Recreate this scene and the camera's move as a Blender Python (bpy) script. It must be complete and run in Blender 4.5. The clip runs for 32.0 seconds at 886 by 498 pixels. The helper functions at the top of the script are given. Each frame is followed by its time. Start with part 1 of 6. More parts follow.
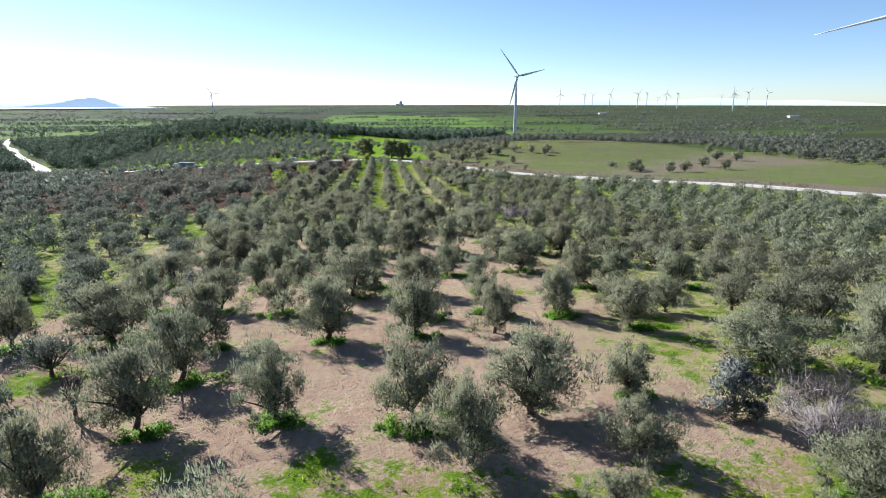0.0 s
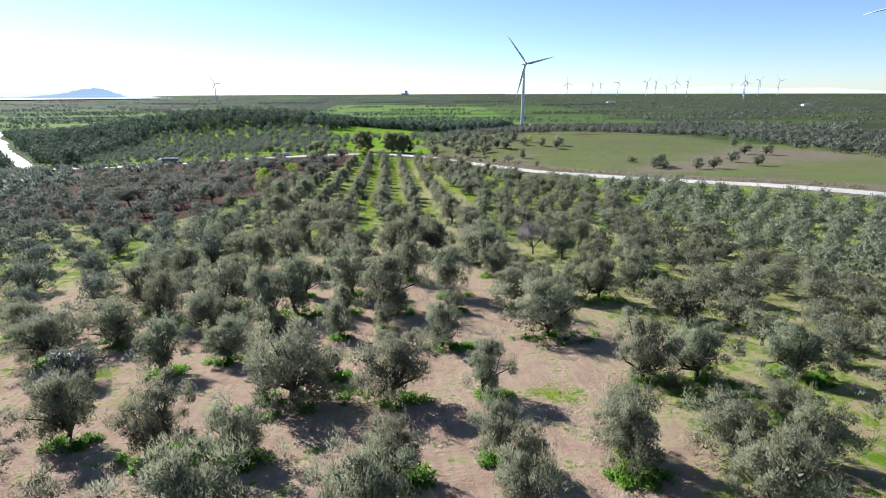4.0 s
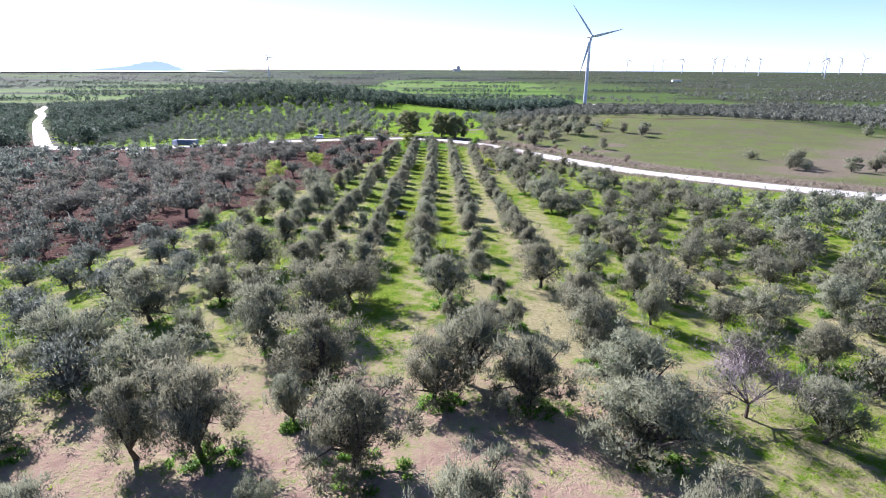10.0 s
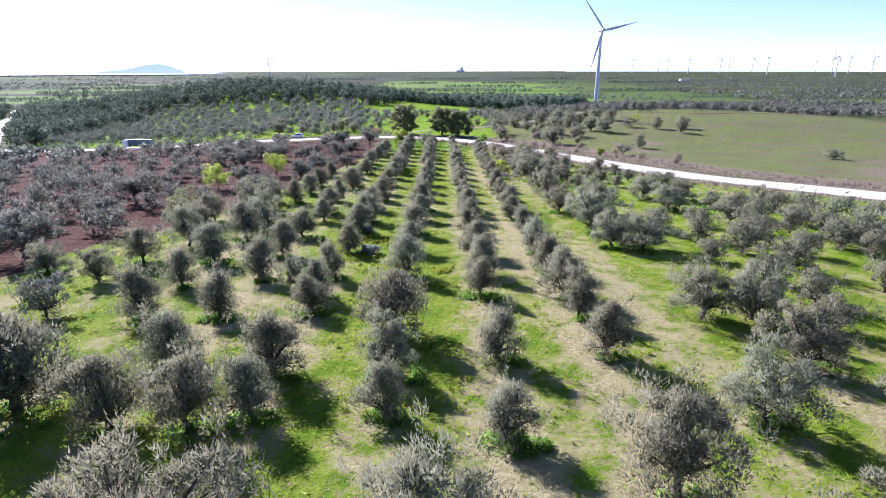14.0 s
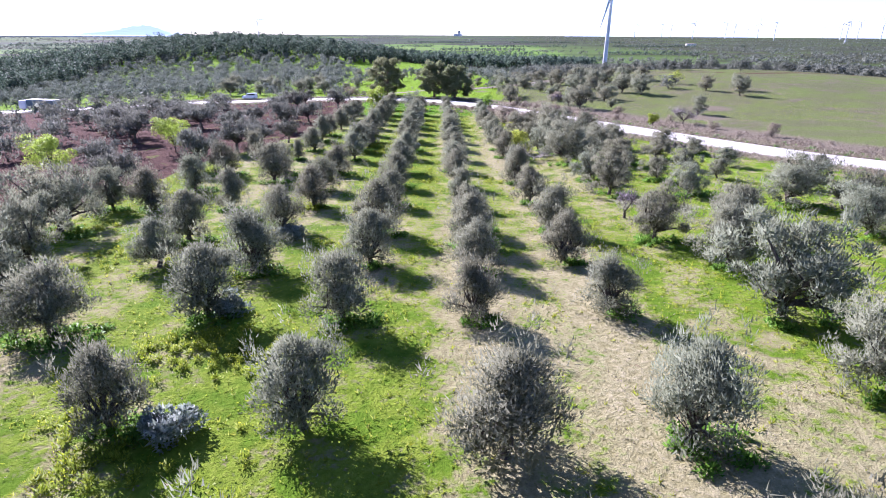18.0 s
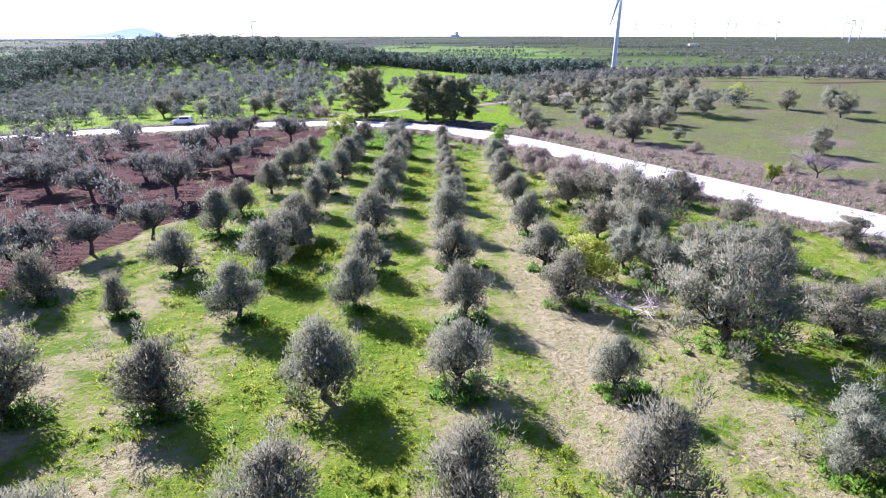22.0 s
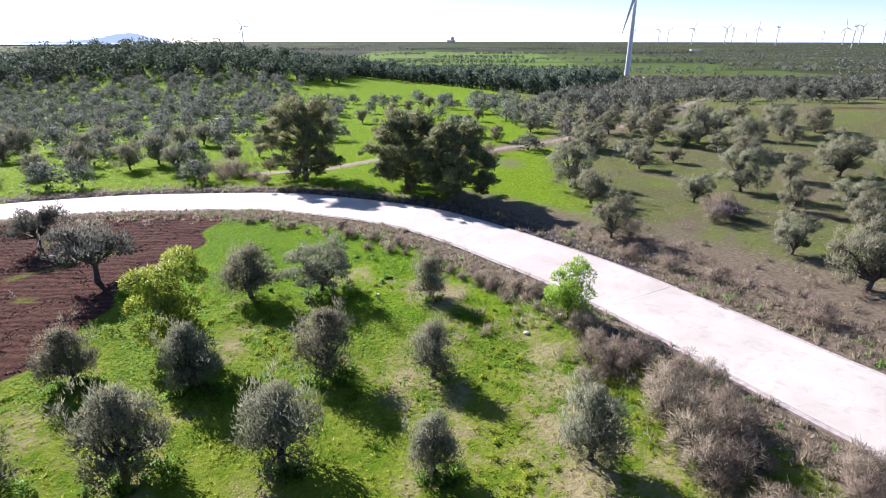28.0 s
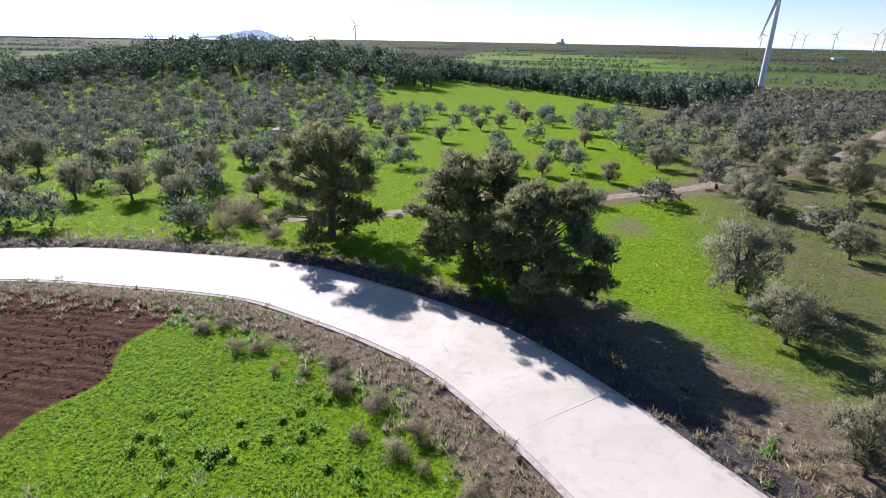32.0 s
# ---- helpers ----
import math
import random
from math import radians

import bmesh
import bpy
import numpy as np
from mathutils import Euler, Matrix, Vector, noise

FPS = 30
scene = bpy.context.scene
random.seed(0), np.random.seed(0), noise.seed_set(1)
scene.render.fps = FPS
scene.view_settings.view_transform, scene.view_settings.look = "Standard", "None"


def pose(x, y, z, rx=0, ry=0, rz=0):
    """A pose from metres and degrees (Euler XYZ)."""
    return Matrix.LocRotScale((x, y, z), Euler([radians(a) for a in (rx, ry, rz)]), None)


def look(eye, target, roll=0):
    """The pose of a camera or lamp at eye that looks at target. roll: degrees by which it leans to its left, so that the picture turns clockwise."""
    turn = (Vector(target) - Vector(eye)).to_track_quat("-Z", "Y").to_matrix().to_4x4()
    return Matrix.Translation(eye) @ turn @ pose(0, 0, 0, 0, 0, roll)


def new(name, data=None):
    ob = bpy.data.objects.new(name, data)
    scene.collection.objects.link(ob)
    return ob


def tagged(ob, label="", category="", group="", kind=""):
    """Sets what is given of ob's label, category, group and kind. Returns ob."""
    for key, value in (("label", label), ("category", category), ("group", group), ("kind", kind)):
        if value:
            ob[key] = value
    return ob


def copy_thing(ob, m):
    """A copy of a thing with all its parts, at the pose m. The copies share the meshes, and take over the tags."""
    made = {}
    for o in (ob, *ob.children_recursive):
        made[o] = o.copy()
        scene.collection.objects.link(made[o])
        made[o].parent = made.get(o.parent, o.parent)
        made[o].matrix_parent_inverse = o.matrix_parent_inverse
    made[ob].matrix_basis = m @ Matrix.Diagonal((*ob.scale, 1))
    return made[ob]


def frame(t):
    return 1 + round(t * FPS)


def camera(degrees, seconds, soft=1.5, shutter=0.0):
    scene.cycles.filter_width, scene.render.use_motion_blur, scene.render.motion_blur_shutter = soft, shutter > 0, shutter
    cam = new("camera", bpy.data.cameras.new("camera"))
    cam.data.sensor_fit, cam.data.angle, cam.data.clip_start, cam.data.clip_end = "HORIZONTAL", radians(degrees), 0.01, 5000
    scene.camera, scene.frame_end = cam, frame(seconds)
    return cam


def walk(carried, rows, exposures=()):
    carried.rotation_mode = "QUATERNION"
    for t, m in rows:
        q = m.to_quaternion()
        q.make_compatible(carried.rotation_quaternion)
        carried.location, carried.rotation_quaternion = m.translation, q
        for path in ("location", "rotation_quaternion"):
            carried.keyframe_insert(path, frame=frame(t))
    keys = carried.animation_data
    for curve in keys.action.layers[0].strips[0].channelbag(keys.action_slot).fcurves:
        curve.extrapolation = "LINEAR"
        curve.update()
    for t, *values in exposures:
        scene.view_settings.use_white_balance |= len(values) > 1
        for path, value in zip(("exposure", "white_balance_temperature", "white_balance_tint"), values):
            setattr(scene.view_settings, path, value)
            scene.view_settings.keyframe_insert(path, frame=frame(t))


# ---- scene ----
cam = camera(78.1, 32.0, 1.0)
PATH = [
    (0, (-4.736, -134.494, 21.947), (-4.527, -132.573, 21.431), -0.10),
    (0.5, (-4.582, -133.369, 21.956), (-4.372, -131.448, 21.441), -0.07),
    (1, (-4.448, -131.892, 21.903), (-4.238, -129.972, 21.387), -0.03),
    (1.5, (-4.203, -129.922, 21.853), (-3.993, -128.002, 21.333), -0.09),
    (2, (-3.904, -127.133, 21.728), (-3.693, -125.213, 21.208), -0.03),
    (2.5, (-3.541, -123.811, 21.718), (-3.332, -121.892, 21.196), -0.10),
    (4.5, (-1.154, -110.713, 22.433), (-0.997, -108.799, 21.875), -0.57),
    (5, (-1.145, -107.929, 22.504), (-1.069, -106.010, 21.945), -0.25),
    (5.5, (-1.396, -105.098, 22.334), (-1.384, -103.178, 21.773), -0.03),
    (6, (-1.354, -101.690, 22.113), (-1.349, -99.770, 21.552), -0.07),
    (6.5, (-1.303, -98.171, 21.980), (-1.291, -96.252, 21.417), -0.13),
    (7, (-1.261, -94.266, 22.039), (-1.249, -92.347, 21.477), -0.09),
    (7.5, (-1.278, -90.425, 22.093), (-1.265, -88.512, 21.510), 0.06),
    (8, (-1.230, -86.161, 22.222), (-1.218, -84.249, 21.637), 0.01),
    (8.5, (-1.123, -82.162, 22.331), (-1.110, -80.264, 21.701), 0.07),
    (9, (-1.073, -77.761, 22.202), (-1.060, -75.862, 21.575), 0.14),
    (9.5, (-1.109, -73.337, 21.841), (-1.094, -71.438, 21.213), 0.18),
    (10, (-1.106, -68.830, 21.042), (-1.090, -66.932, 20.414), 0.22),
    (10.5, (-1.091, -64.561, 19.982), (-1.077, -62.662, 19.354), 0.30),
    (11, (-1.246, -60.212, 18.695), (-1.233, -58.314, 18.065), 0.27),
    (11.5, (-1.287, -56.017, 17.502), (-1.275, -54.119, 16.871), 0.20),
    (12, (-1.011, -51.494, 16.411), (-1.002, -49.596, 15.781), 0.10),
    (12.5, (-0.677, -47.195, 15.674), (-0.668, -45.297, 15.044), 0.06),
    (13, (-0.268, -42.648, 15.558), (-0.263, -40.748, 14.933), -0.2),
    (13.5, (0.046, -37.664, 15.446), (0.048, -35.763, 14.823), -0.3),
    (14, (0.207, -32.229, 15.35), (0.209, -30.328, 14.728), -0.1),
    (14.5, (0.224, -27.543, 14.788), (0.23, -25.666, 14.097), -0.0),
    (16.5, (0.511, -7.368, 10.626), (0.524, -5.507, 9.894), 0.2),
    (17, (0.923, -1.973, 9.66), (0.934, -0.111, 8.929), 0.1),
    (17.5, (1.36, 3.283, 9.493), (1.373, 5.144, 8.76), 0.1),
    (18, (1.594, 8.813, 9.311), (1.61, 10.675, 8.581), 0.3),
    (18.5, (1.731, 14.17, 9.368), (1.747, 16.031, 8.638), 0.2),
    (19, (1.811, 19.75, 9.428), (1.829, 21.612, 8.699), 0.1),
    (19.5, (1.939, 24.97, 9.514), (1.956, 26.832, 8.786), 0.1),
    (20, (1.994, 30.466, 9.611), (2.013, 32.329, 8.883), 0.0),
    (20.5, (2.003, 35.452, 9.735), (2.025, 37.315, 9.007), 0.1),
    (21, (2.218, 40.885, 9.687), (2.237, 42.749, 8.96), -0.0),
    (21.5, (2.511, 45.813, 9.692), (2.525, 47.675, 8.964), -0.1),
    (22, (2.393, 51.385, 9.694), (2.413, 53.248, 8.967), -0.0),
    (22.5, (2.481, 56.507, 9.689), (2.504, 58.369, 8.961), 0.1),
    (23, (2.679, 61.948, 9.58), (2.701, 63.812, 8.857), -0.1),
    (23.5, (2.67, 67.017, 9.841), (2.695, 68.881, 9.117), -0.1),
    (24, (3.075, 72.516, 9.706), (3.096, 74.381, 8.984), -0.1),
    (24.5, (3.203, 77.821, 9.649), (3.225, 79.687, 8.929), -0.1),
    (25, (3.297, 83.567, 9.667), (3.322, 85.433, 8.947), -0.0),
    (25.5, (3.358, 88.888, 9.606), (3.386, 90.754, 8.887), -0.1),
    (26, (3.326, 94.412, 9.789), (3.358, 96.279, 9.073), -0.0),
    (26.5, (3.281, 98.697, 10.176), (3.315, 100.564, 9.46), -0.1),
    (28.5, (3.761, 111.827, 9.951), (3.797, 113.697, 9.241), 0.1),
    (29, (4.05, 115.351, 9.841), (4.089, 117.22, 9.132), 0.2),
    (29.5, (4.21, 118.646, 9.807), (4.25, 120.516, 9.097), 0.2),
    (30, (4.342, 122.146, 9.894), (4.382, 124.015, 9.183), 0.0),
    (30.5, (4.493, 125.489, 9.953), (4.532, 127.358, 9.242), -0.0),
    (31, (4.641, 129.127, 10.02), (4.673, 130.997, 9.31), -0.0),
    (31.5, (4.801, 132.525, 10.145), (4.749, 134.393, 9.432), 0.3),
    (32, (4.793, 135.366, 10.314), (4.495, 137.211, 9.602), 1.1),
]
EXPOSURES = [(0, 1.1, 6150, 12), (6, 1.2, 6000, 14), (9, 1.43, 5850, 25), (13, 1.5, 5780, 32), (14.5, 1.54, 5730, 34), (16.5, 1.73, 5600, 38),
             (25, 1.71, 5620, 40), (26.5, 1.53, 5850, 35), (28.5, 1.23, 6280, 28), (32, 1.03, 6280, 26)]
walk(cam, [(t, look(eye, target, roll)) for t, eye, target, roll in PATH], EXPOSURES)

# ---- light ----
SUN_AZ, SUN_EL = radians(-40), radians(30.5)          # the sun stands ahead, to the west of the flight line
world = bpy.data.worlds.new("sky")
scene.world = world
world.use_nodes = True
wn = world.node_tree.nodes
sky = wn.new("ShaderNodeTexSky")
sky.sky_type, sky.sun_disc = "NISHITA", False
sky.sun_elevation, sky.sun_rotation = SUN_EL, SUN_AZ
sky.air_density, sky.dust_density, sky.ozone_density = 0.8, 0.2, 3.5
sky.altitude = 500
wn["Background"].inputs["Strength"].default_value = 0.072
world.node_tree.links.new(sky.outputs[0], wn["Background"].inputs["Color"])
sun = new("sun", bpy.data.lights.new("sun", "SUN"))
sun.data.energy, sun.data.angle, sun.data.color = 5.0, radians(0.55), (1.0, 0.96, 0.90)
sun_from = Vector((math.sin(SUN_AZ) * math.cos(SUN_EL), math.cos(SUN_AZ) * math.cos(SUN_EL), math.sin(SUN_EL)))
sun.matrix_world = look(sun_from * 100, (0, 0, 0))

rng = np.random.default_rng(7)


# ---- materials ----
def shader(name, rough=0.8, spec=0.3):
    m = bpy.data.materials.new(name)
    m.use_nodes = True
    b = m.node_tree.nodes["Principled BSDF"]
    b.inputs["Roughness"].default_value = rough
    b.inputs["Specular IOR Level"].default_value = spec
    return m, m.node_tree, b


def node(t, kind, **inputs):
    n = t.nodes.new(kind)
    for key, value in inputs.items():
        n.inputs[key].default_value = value
    return n


def noise_at(t, scale, detail=4.0, rough=0.55, coords="Object", distort=0.0):
    c = t.nodes.new("ShaderNodeTexCoord")
    n = node(t, "ShaderNodeTexNoise", Scale=scale, Detail=detail, Roughness=rough, Distortion=distort)
    t.links.new(c.outputs[coords], n.inputs["Vector"])
    return n.outputs["Fac"]


def ramp(t, fac, stops):
    r = t.nodes.new("ShaderNodeValToRGB")
    e = r.color_ramp.elements
    while len(e) < len(stops):
        e.new(0.5)
    for k, (pos, col) in zip(e, stops):
        k.position, k.color = pos, (*col, 1)
    t.links.new(fac, r.inputs["Fac"])
    return r.outputs["Color"]


def value_of(t, a):
    if isinstance(a, (int, float)):
        v = t.nodes.new("ShaderNodeValue")
        v.outputs[0].default_value = a
        return v.outputs[0]
    return a


def maths(t, op, a, b, c=None, clamp=False):
    n = t.nodes.new("ShaderNodeMath")
    n.operation, n.use_clamp = op, clamp
    for i, v in enumerate((a, b, c)):
        if v is not None:
            t.links.new(value_of(t, v), n.inputs[i])
    return n.outputs[0]


def blend(t, fac, a, b, kind="MIX"):
    n = t.nodes.new("ShaderNodeMix")
    n.data_type, n.blend_type = "RGBA", kind
    t.links.new(value_of(t, fac), n.inputs[0])
    for i, v in ((6, a), (7, b)):
        if isinstance(v, tuple):
            n.inputs[i].default_value = (*v, 1)
        else:
            t.links.new(v, n.inputs[i])
    return n.outputs[2]


def bump(t, b, height, strength, distance):
    n = node(t, "ShaderNodeBump", Strength=strength, Distance=distance)
    t.links.new(height, n.inputs["Height"])
    t.links.new(n.outputs[0], b.inputs["Normal"])


def attribute(t, name):
    n = t.nodes.new("ShaderNodeAttribute")
    n.attribute_name = name
    return n


def leafy(name, dark, light, glow=0.28, rough=0.5, spread=0.12):
    """Foliage: each leaf and each plant takes its own shade; thin leaves let some light through."""
    m, t, b = shader(name, rough, 0.12)
    dark, light = tuple(0.70 * v for v in dark), tuple(0.70 * v for v in light)
    g = t.nodes.new("ShaderNodeNewGeometry")
    o = t.nodes.new("ShaderNodeObjectInfo")
    c = ramp(t, g.outputs["Random Per Island"], [(0.0, tuple(0.86 * v for v in dark)), (0.5, tuple((a + k) / 2 for a, k in zip(dark, light))), (1.0, light)])
    h = node(t, "ShaderNodeHueSaturation")
    t.links.new(maths(t, "MULTIPLY_ADD", o.outputs["Random"], spread * 2, 1 - spread), h.inputs["Value"])
    t.links.new(maths(t, "MULTIPLY_ADD", o.outputs["Random"], 0.05, 0.475), h.inputs["Hue"])
    t.links.new(c, h.inputs["Color"])
    t.links.new(h.outputs[0], b.inputs["Base Color"])
    tr = t.nodes.new("ShaderNodeBsdfTranslucent")
    t.links.new(h.outputs[0], tr.inputs["Color"])
    mx = node(t, "ShaderNodeMixShader", Fac=glow)
    t.links.new(b.outputs[0], mx.inputs[1])
    t.links.new(tr.outputs[0], mx.inputs[2])
    t.links.new(mx.outputs[0], t.nodes["Material Output"].inputs["Surface"])
    return m


def plain(name, colour, rough=0.6, metal=0.0, vary=0.15, scale=3.0, relief=0.0):
    m, t, b = shader(name, rough, 0.4)
    b.inputs["Metallic"].default_value = metal
    lo, hi = tuple(c * (1 - vary) for c in colour), tuple(min(1, c * (1 + vary)) for c in colour)
    f = noise_at(t, scale, 6)
    t.links.new(ramp(t, f, [(0.3, lo), (0.7, hi)]), b.inputs["Base Color"])
    if relief:
        bump(t, b, noise_at(t, scale * 6, 5), 0.6, relief)
    return m


OLIVE = leafy("olive_leaves", (0.235, 0.25, 0.152), (0.43, 0.452, 0.305), 0.48, 0.8)
OLIVE_GREY = leafy("olive_leaves_grey", (0.16, 0.172, 0.125), (0.325, 0.345, 0.275), 0.46, 0.75)
# Darker, bluer olive: crown shade and distance haze are put into the colour.
OLIVE_HAZE_SHADE = leafy("olive_leaves_haze_shade", (0.115, 0.138, 0.102), (0.32, 0.36, 0.285), 0.38, 0.75)
PINE = leafy("pine_needles", (0.165, 0.22, 0.09), (0.47, 0.53, 0.26), 0.5, 0.65)
# Bluer than the near pines: aerial haze is mixed into the needle colour.
PINE_FAR_HAZE = leafy("far_pine_needles_haze", (0.06, 0.105, 0.075), (0.175, 0.25, 0.175), 0.42, 0.75)
FRESH = leafy("fresh_leaves", (0.23, 0.38, 0.03), (0.48, 0.64, 0.09), 0.5)
LIME_YELLOW = leafy("lime_yellow_leaves", (0.29, 0.41, 0.04), (0.48, 0.61, 0.10), 0.5)
LIME = leafy("lime_leaves", (0.38, 0.51, 0.05), (0.60, 0.76, 0.13), 0.5)
WEED = leafy("weed_leaves", (0.09, 0.27, 0.025), (0.29, 0.58, 0.08), 0.45)
GRASS = leafy("grass_blades", (0.26, 0.37, 0.015), (0.54, 0.62, 0.06), 0.5)
FLOWER_WEED = leafy("flowering_weed_leaves", (0.20, 0.36, 0.02), (0.44, 0.60, 0.05), 0.5)
YELLOW_BLOOM = leafy("yellow_blooms", (0.62, 0.56, 0.02), (0.85, 0.78, 0.06), 0.4)
SILVER = leafy("silvery_weed_leaves", (0.26, 0.34, 0.25), (0.56, 0.64, 0.54), 0.4)
OLIVE_LIGHT = leafy("silvery_olive_leaves", (0.20, 0.225, 0.14), (0.39, 0.42, 0.29), 0.46, 0.8)
LUSH = leafy("lush_grass_blades", (0.10, 0.28, 0.018), (0.31, 0.54, 0.05), 0.5)
STRAW = leafy("straw_blades", (0.26, 0.225, 0.14), (0.50, 0.44, 0.31), 0.3)
TWIG = leafy("dry_twigs", (0.26, 0.22, 0.155), (0.52, 0.455, 0.345), 0.35, 0.8)
DEAD = leafy("dead_twigs", (0.20, 0.17, 0.17), (0.42, 0.37, 0.38), 0.05, 0.8)
PALE_BUSH = leafy("pale_bush_leaves", (0.10, 0.12, 0.10), (0.34, 0.36, 0.33), 0.2)
BLOSSOM = leafy("blossom", (0.45, 0.33, 0.40), (0.75, 0.66, 0.70), 0.3)
RUSSET = leafy("russet_leaves", (0.22, 0.09, 0.06), (0.42, 0.22, 0.17), 0.3)
BARK = plain("olive_bark", (0.085, 0.068, 0.055), 0.9, 0, 0.35, 6, 0.02)
PINE_BARK = plain("pine_bark", (0.13, 0.08, 0.055), 0.9, 0, 0.35, 5, 0.03)
CLOD = plain("ploughed_clods", (0.095, 0.054, 0.040), 0.95, 0, 0.35, 2.0)
STONE = plain("pale_stone", (0.55, 0.50, 0.44), 0.85, 0, 0.2, 8, 0.01)
WHITE = plain("white_turbine_paint", (0.62, 0.63, 0.64), 0.4, 0, 0.04, 0.3)
VAN_WHITE = plain("white_car_paint", (0.75, 0.76, 0.77), 0.25, 0, 0.05, 2)
GLASS_DARK = plain("dark_window_glass", (0.02, 0.025, 0.03), 0.08, 0, 0.1, 2)
RUBBER = plain("tyre_rubber", (0.02, 0.02, 0.02), 0.85, 0, 0.2, 20)
STEEL = plain("wheel_steel", (0.35, 0.35, 0.36), 0.35, 0.8, 0.1, 20)
CARGO = plain("truck_cargo_tarp", (0.10, 0.16, 0.19), 0.6, 0, 0.2, 1)
LAMP_RED = plain("rear_lamp_red", (0.4, 0.02, 0.02), 0.3, 0, 0.1, 5)
HUT_WALL = plain("shed_wall_plaster", (0.42, 0.30, 0.26), 0.9, 0, 0.25, 1.5, 0.01)
HUT_ROOF = plain("shed_roof_sheet", (0.32, 0.24, 0.21), 0.8, 0.0, 0.2, 2)
HOUSE_WHITE = plain("whitewashed_wall", (0.75, 0.72, 0.68), 0.8, 0, 0.08, 0.1)
RIDGE = plain("ridge_painted_haze", (0.36, 0.44, 0.52), 1.0, 0, 0.06, 0.002)
SEA = plain("sea_water", (0.55, 0.66, 0.70), 0.25, 0, 0.05, 0.002)


# Blue base and emission stand in for distance haze; the ridges glow.
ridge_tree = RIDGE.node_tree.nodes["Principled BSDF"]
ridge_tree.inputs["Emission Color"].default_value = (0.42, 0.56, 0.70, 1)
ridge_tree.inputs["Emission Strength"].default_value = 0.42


def concrete():
    m, t, b = shader("sunlit_concrete", 0.75, 0.4)
    big, fine = noise_at(t, 0.22, 6, 0.6, distort=0.6), noise_at(t, 9, 6, 0.7)
    c = ramp(t, big, [(0.25, (0.365, 0.353, 0.29)), (0.5, (0.455, 0.445, 0.375)), (0.75, (0.54, 0.53, 0.455))])
    stain = ramp(t, noise_at(t, 0.9, 6, 0.7, distort=1.2), [(0.52, (0, 0, 0)), (0.75, (1, 1, 1))])
    c = blend(t, maths(t, "MULTIPLY", stain, 0.6), c, (0.27, 0.24, 0.205))
    c = blend(t, maths(t, "MULTIPLY", fine, 0.22), c, (0.40, 0.365, 0.32))
    o = t.nodes.new("ShaderNodeObjectInfo")
    c = blend(t, maths(t, "MULTIPLY", o.outputs["Random"], 0.16), c, (0.46, 0.43, 0.39))
    t.links.new(c, b.inputs["Base Color"])
    bump(t, b, fine, 0.4, 0.01)
    return m


CONCRETE = concrete()


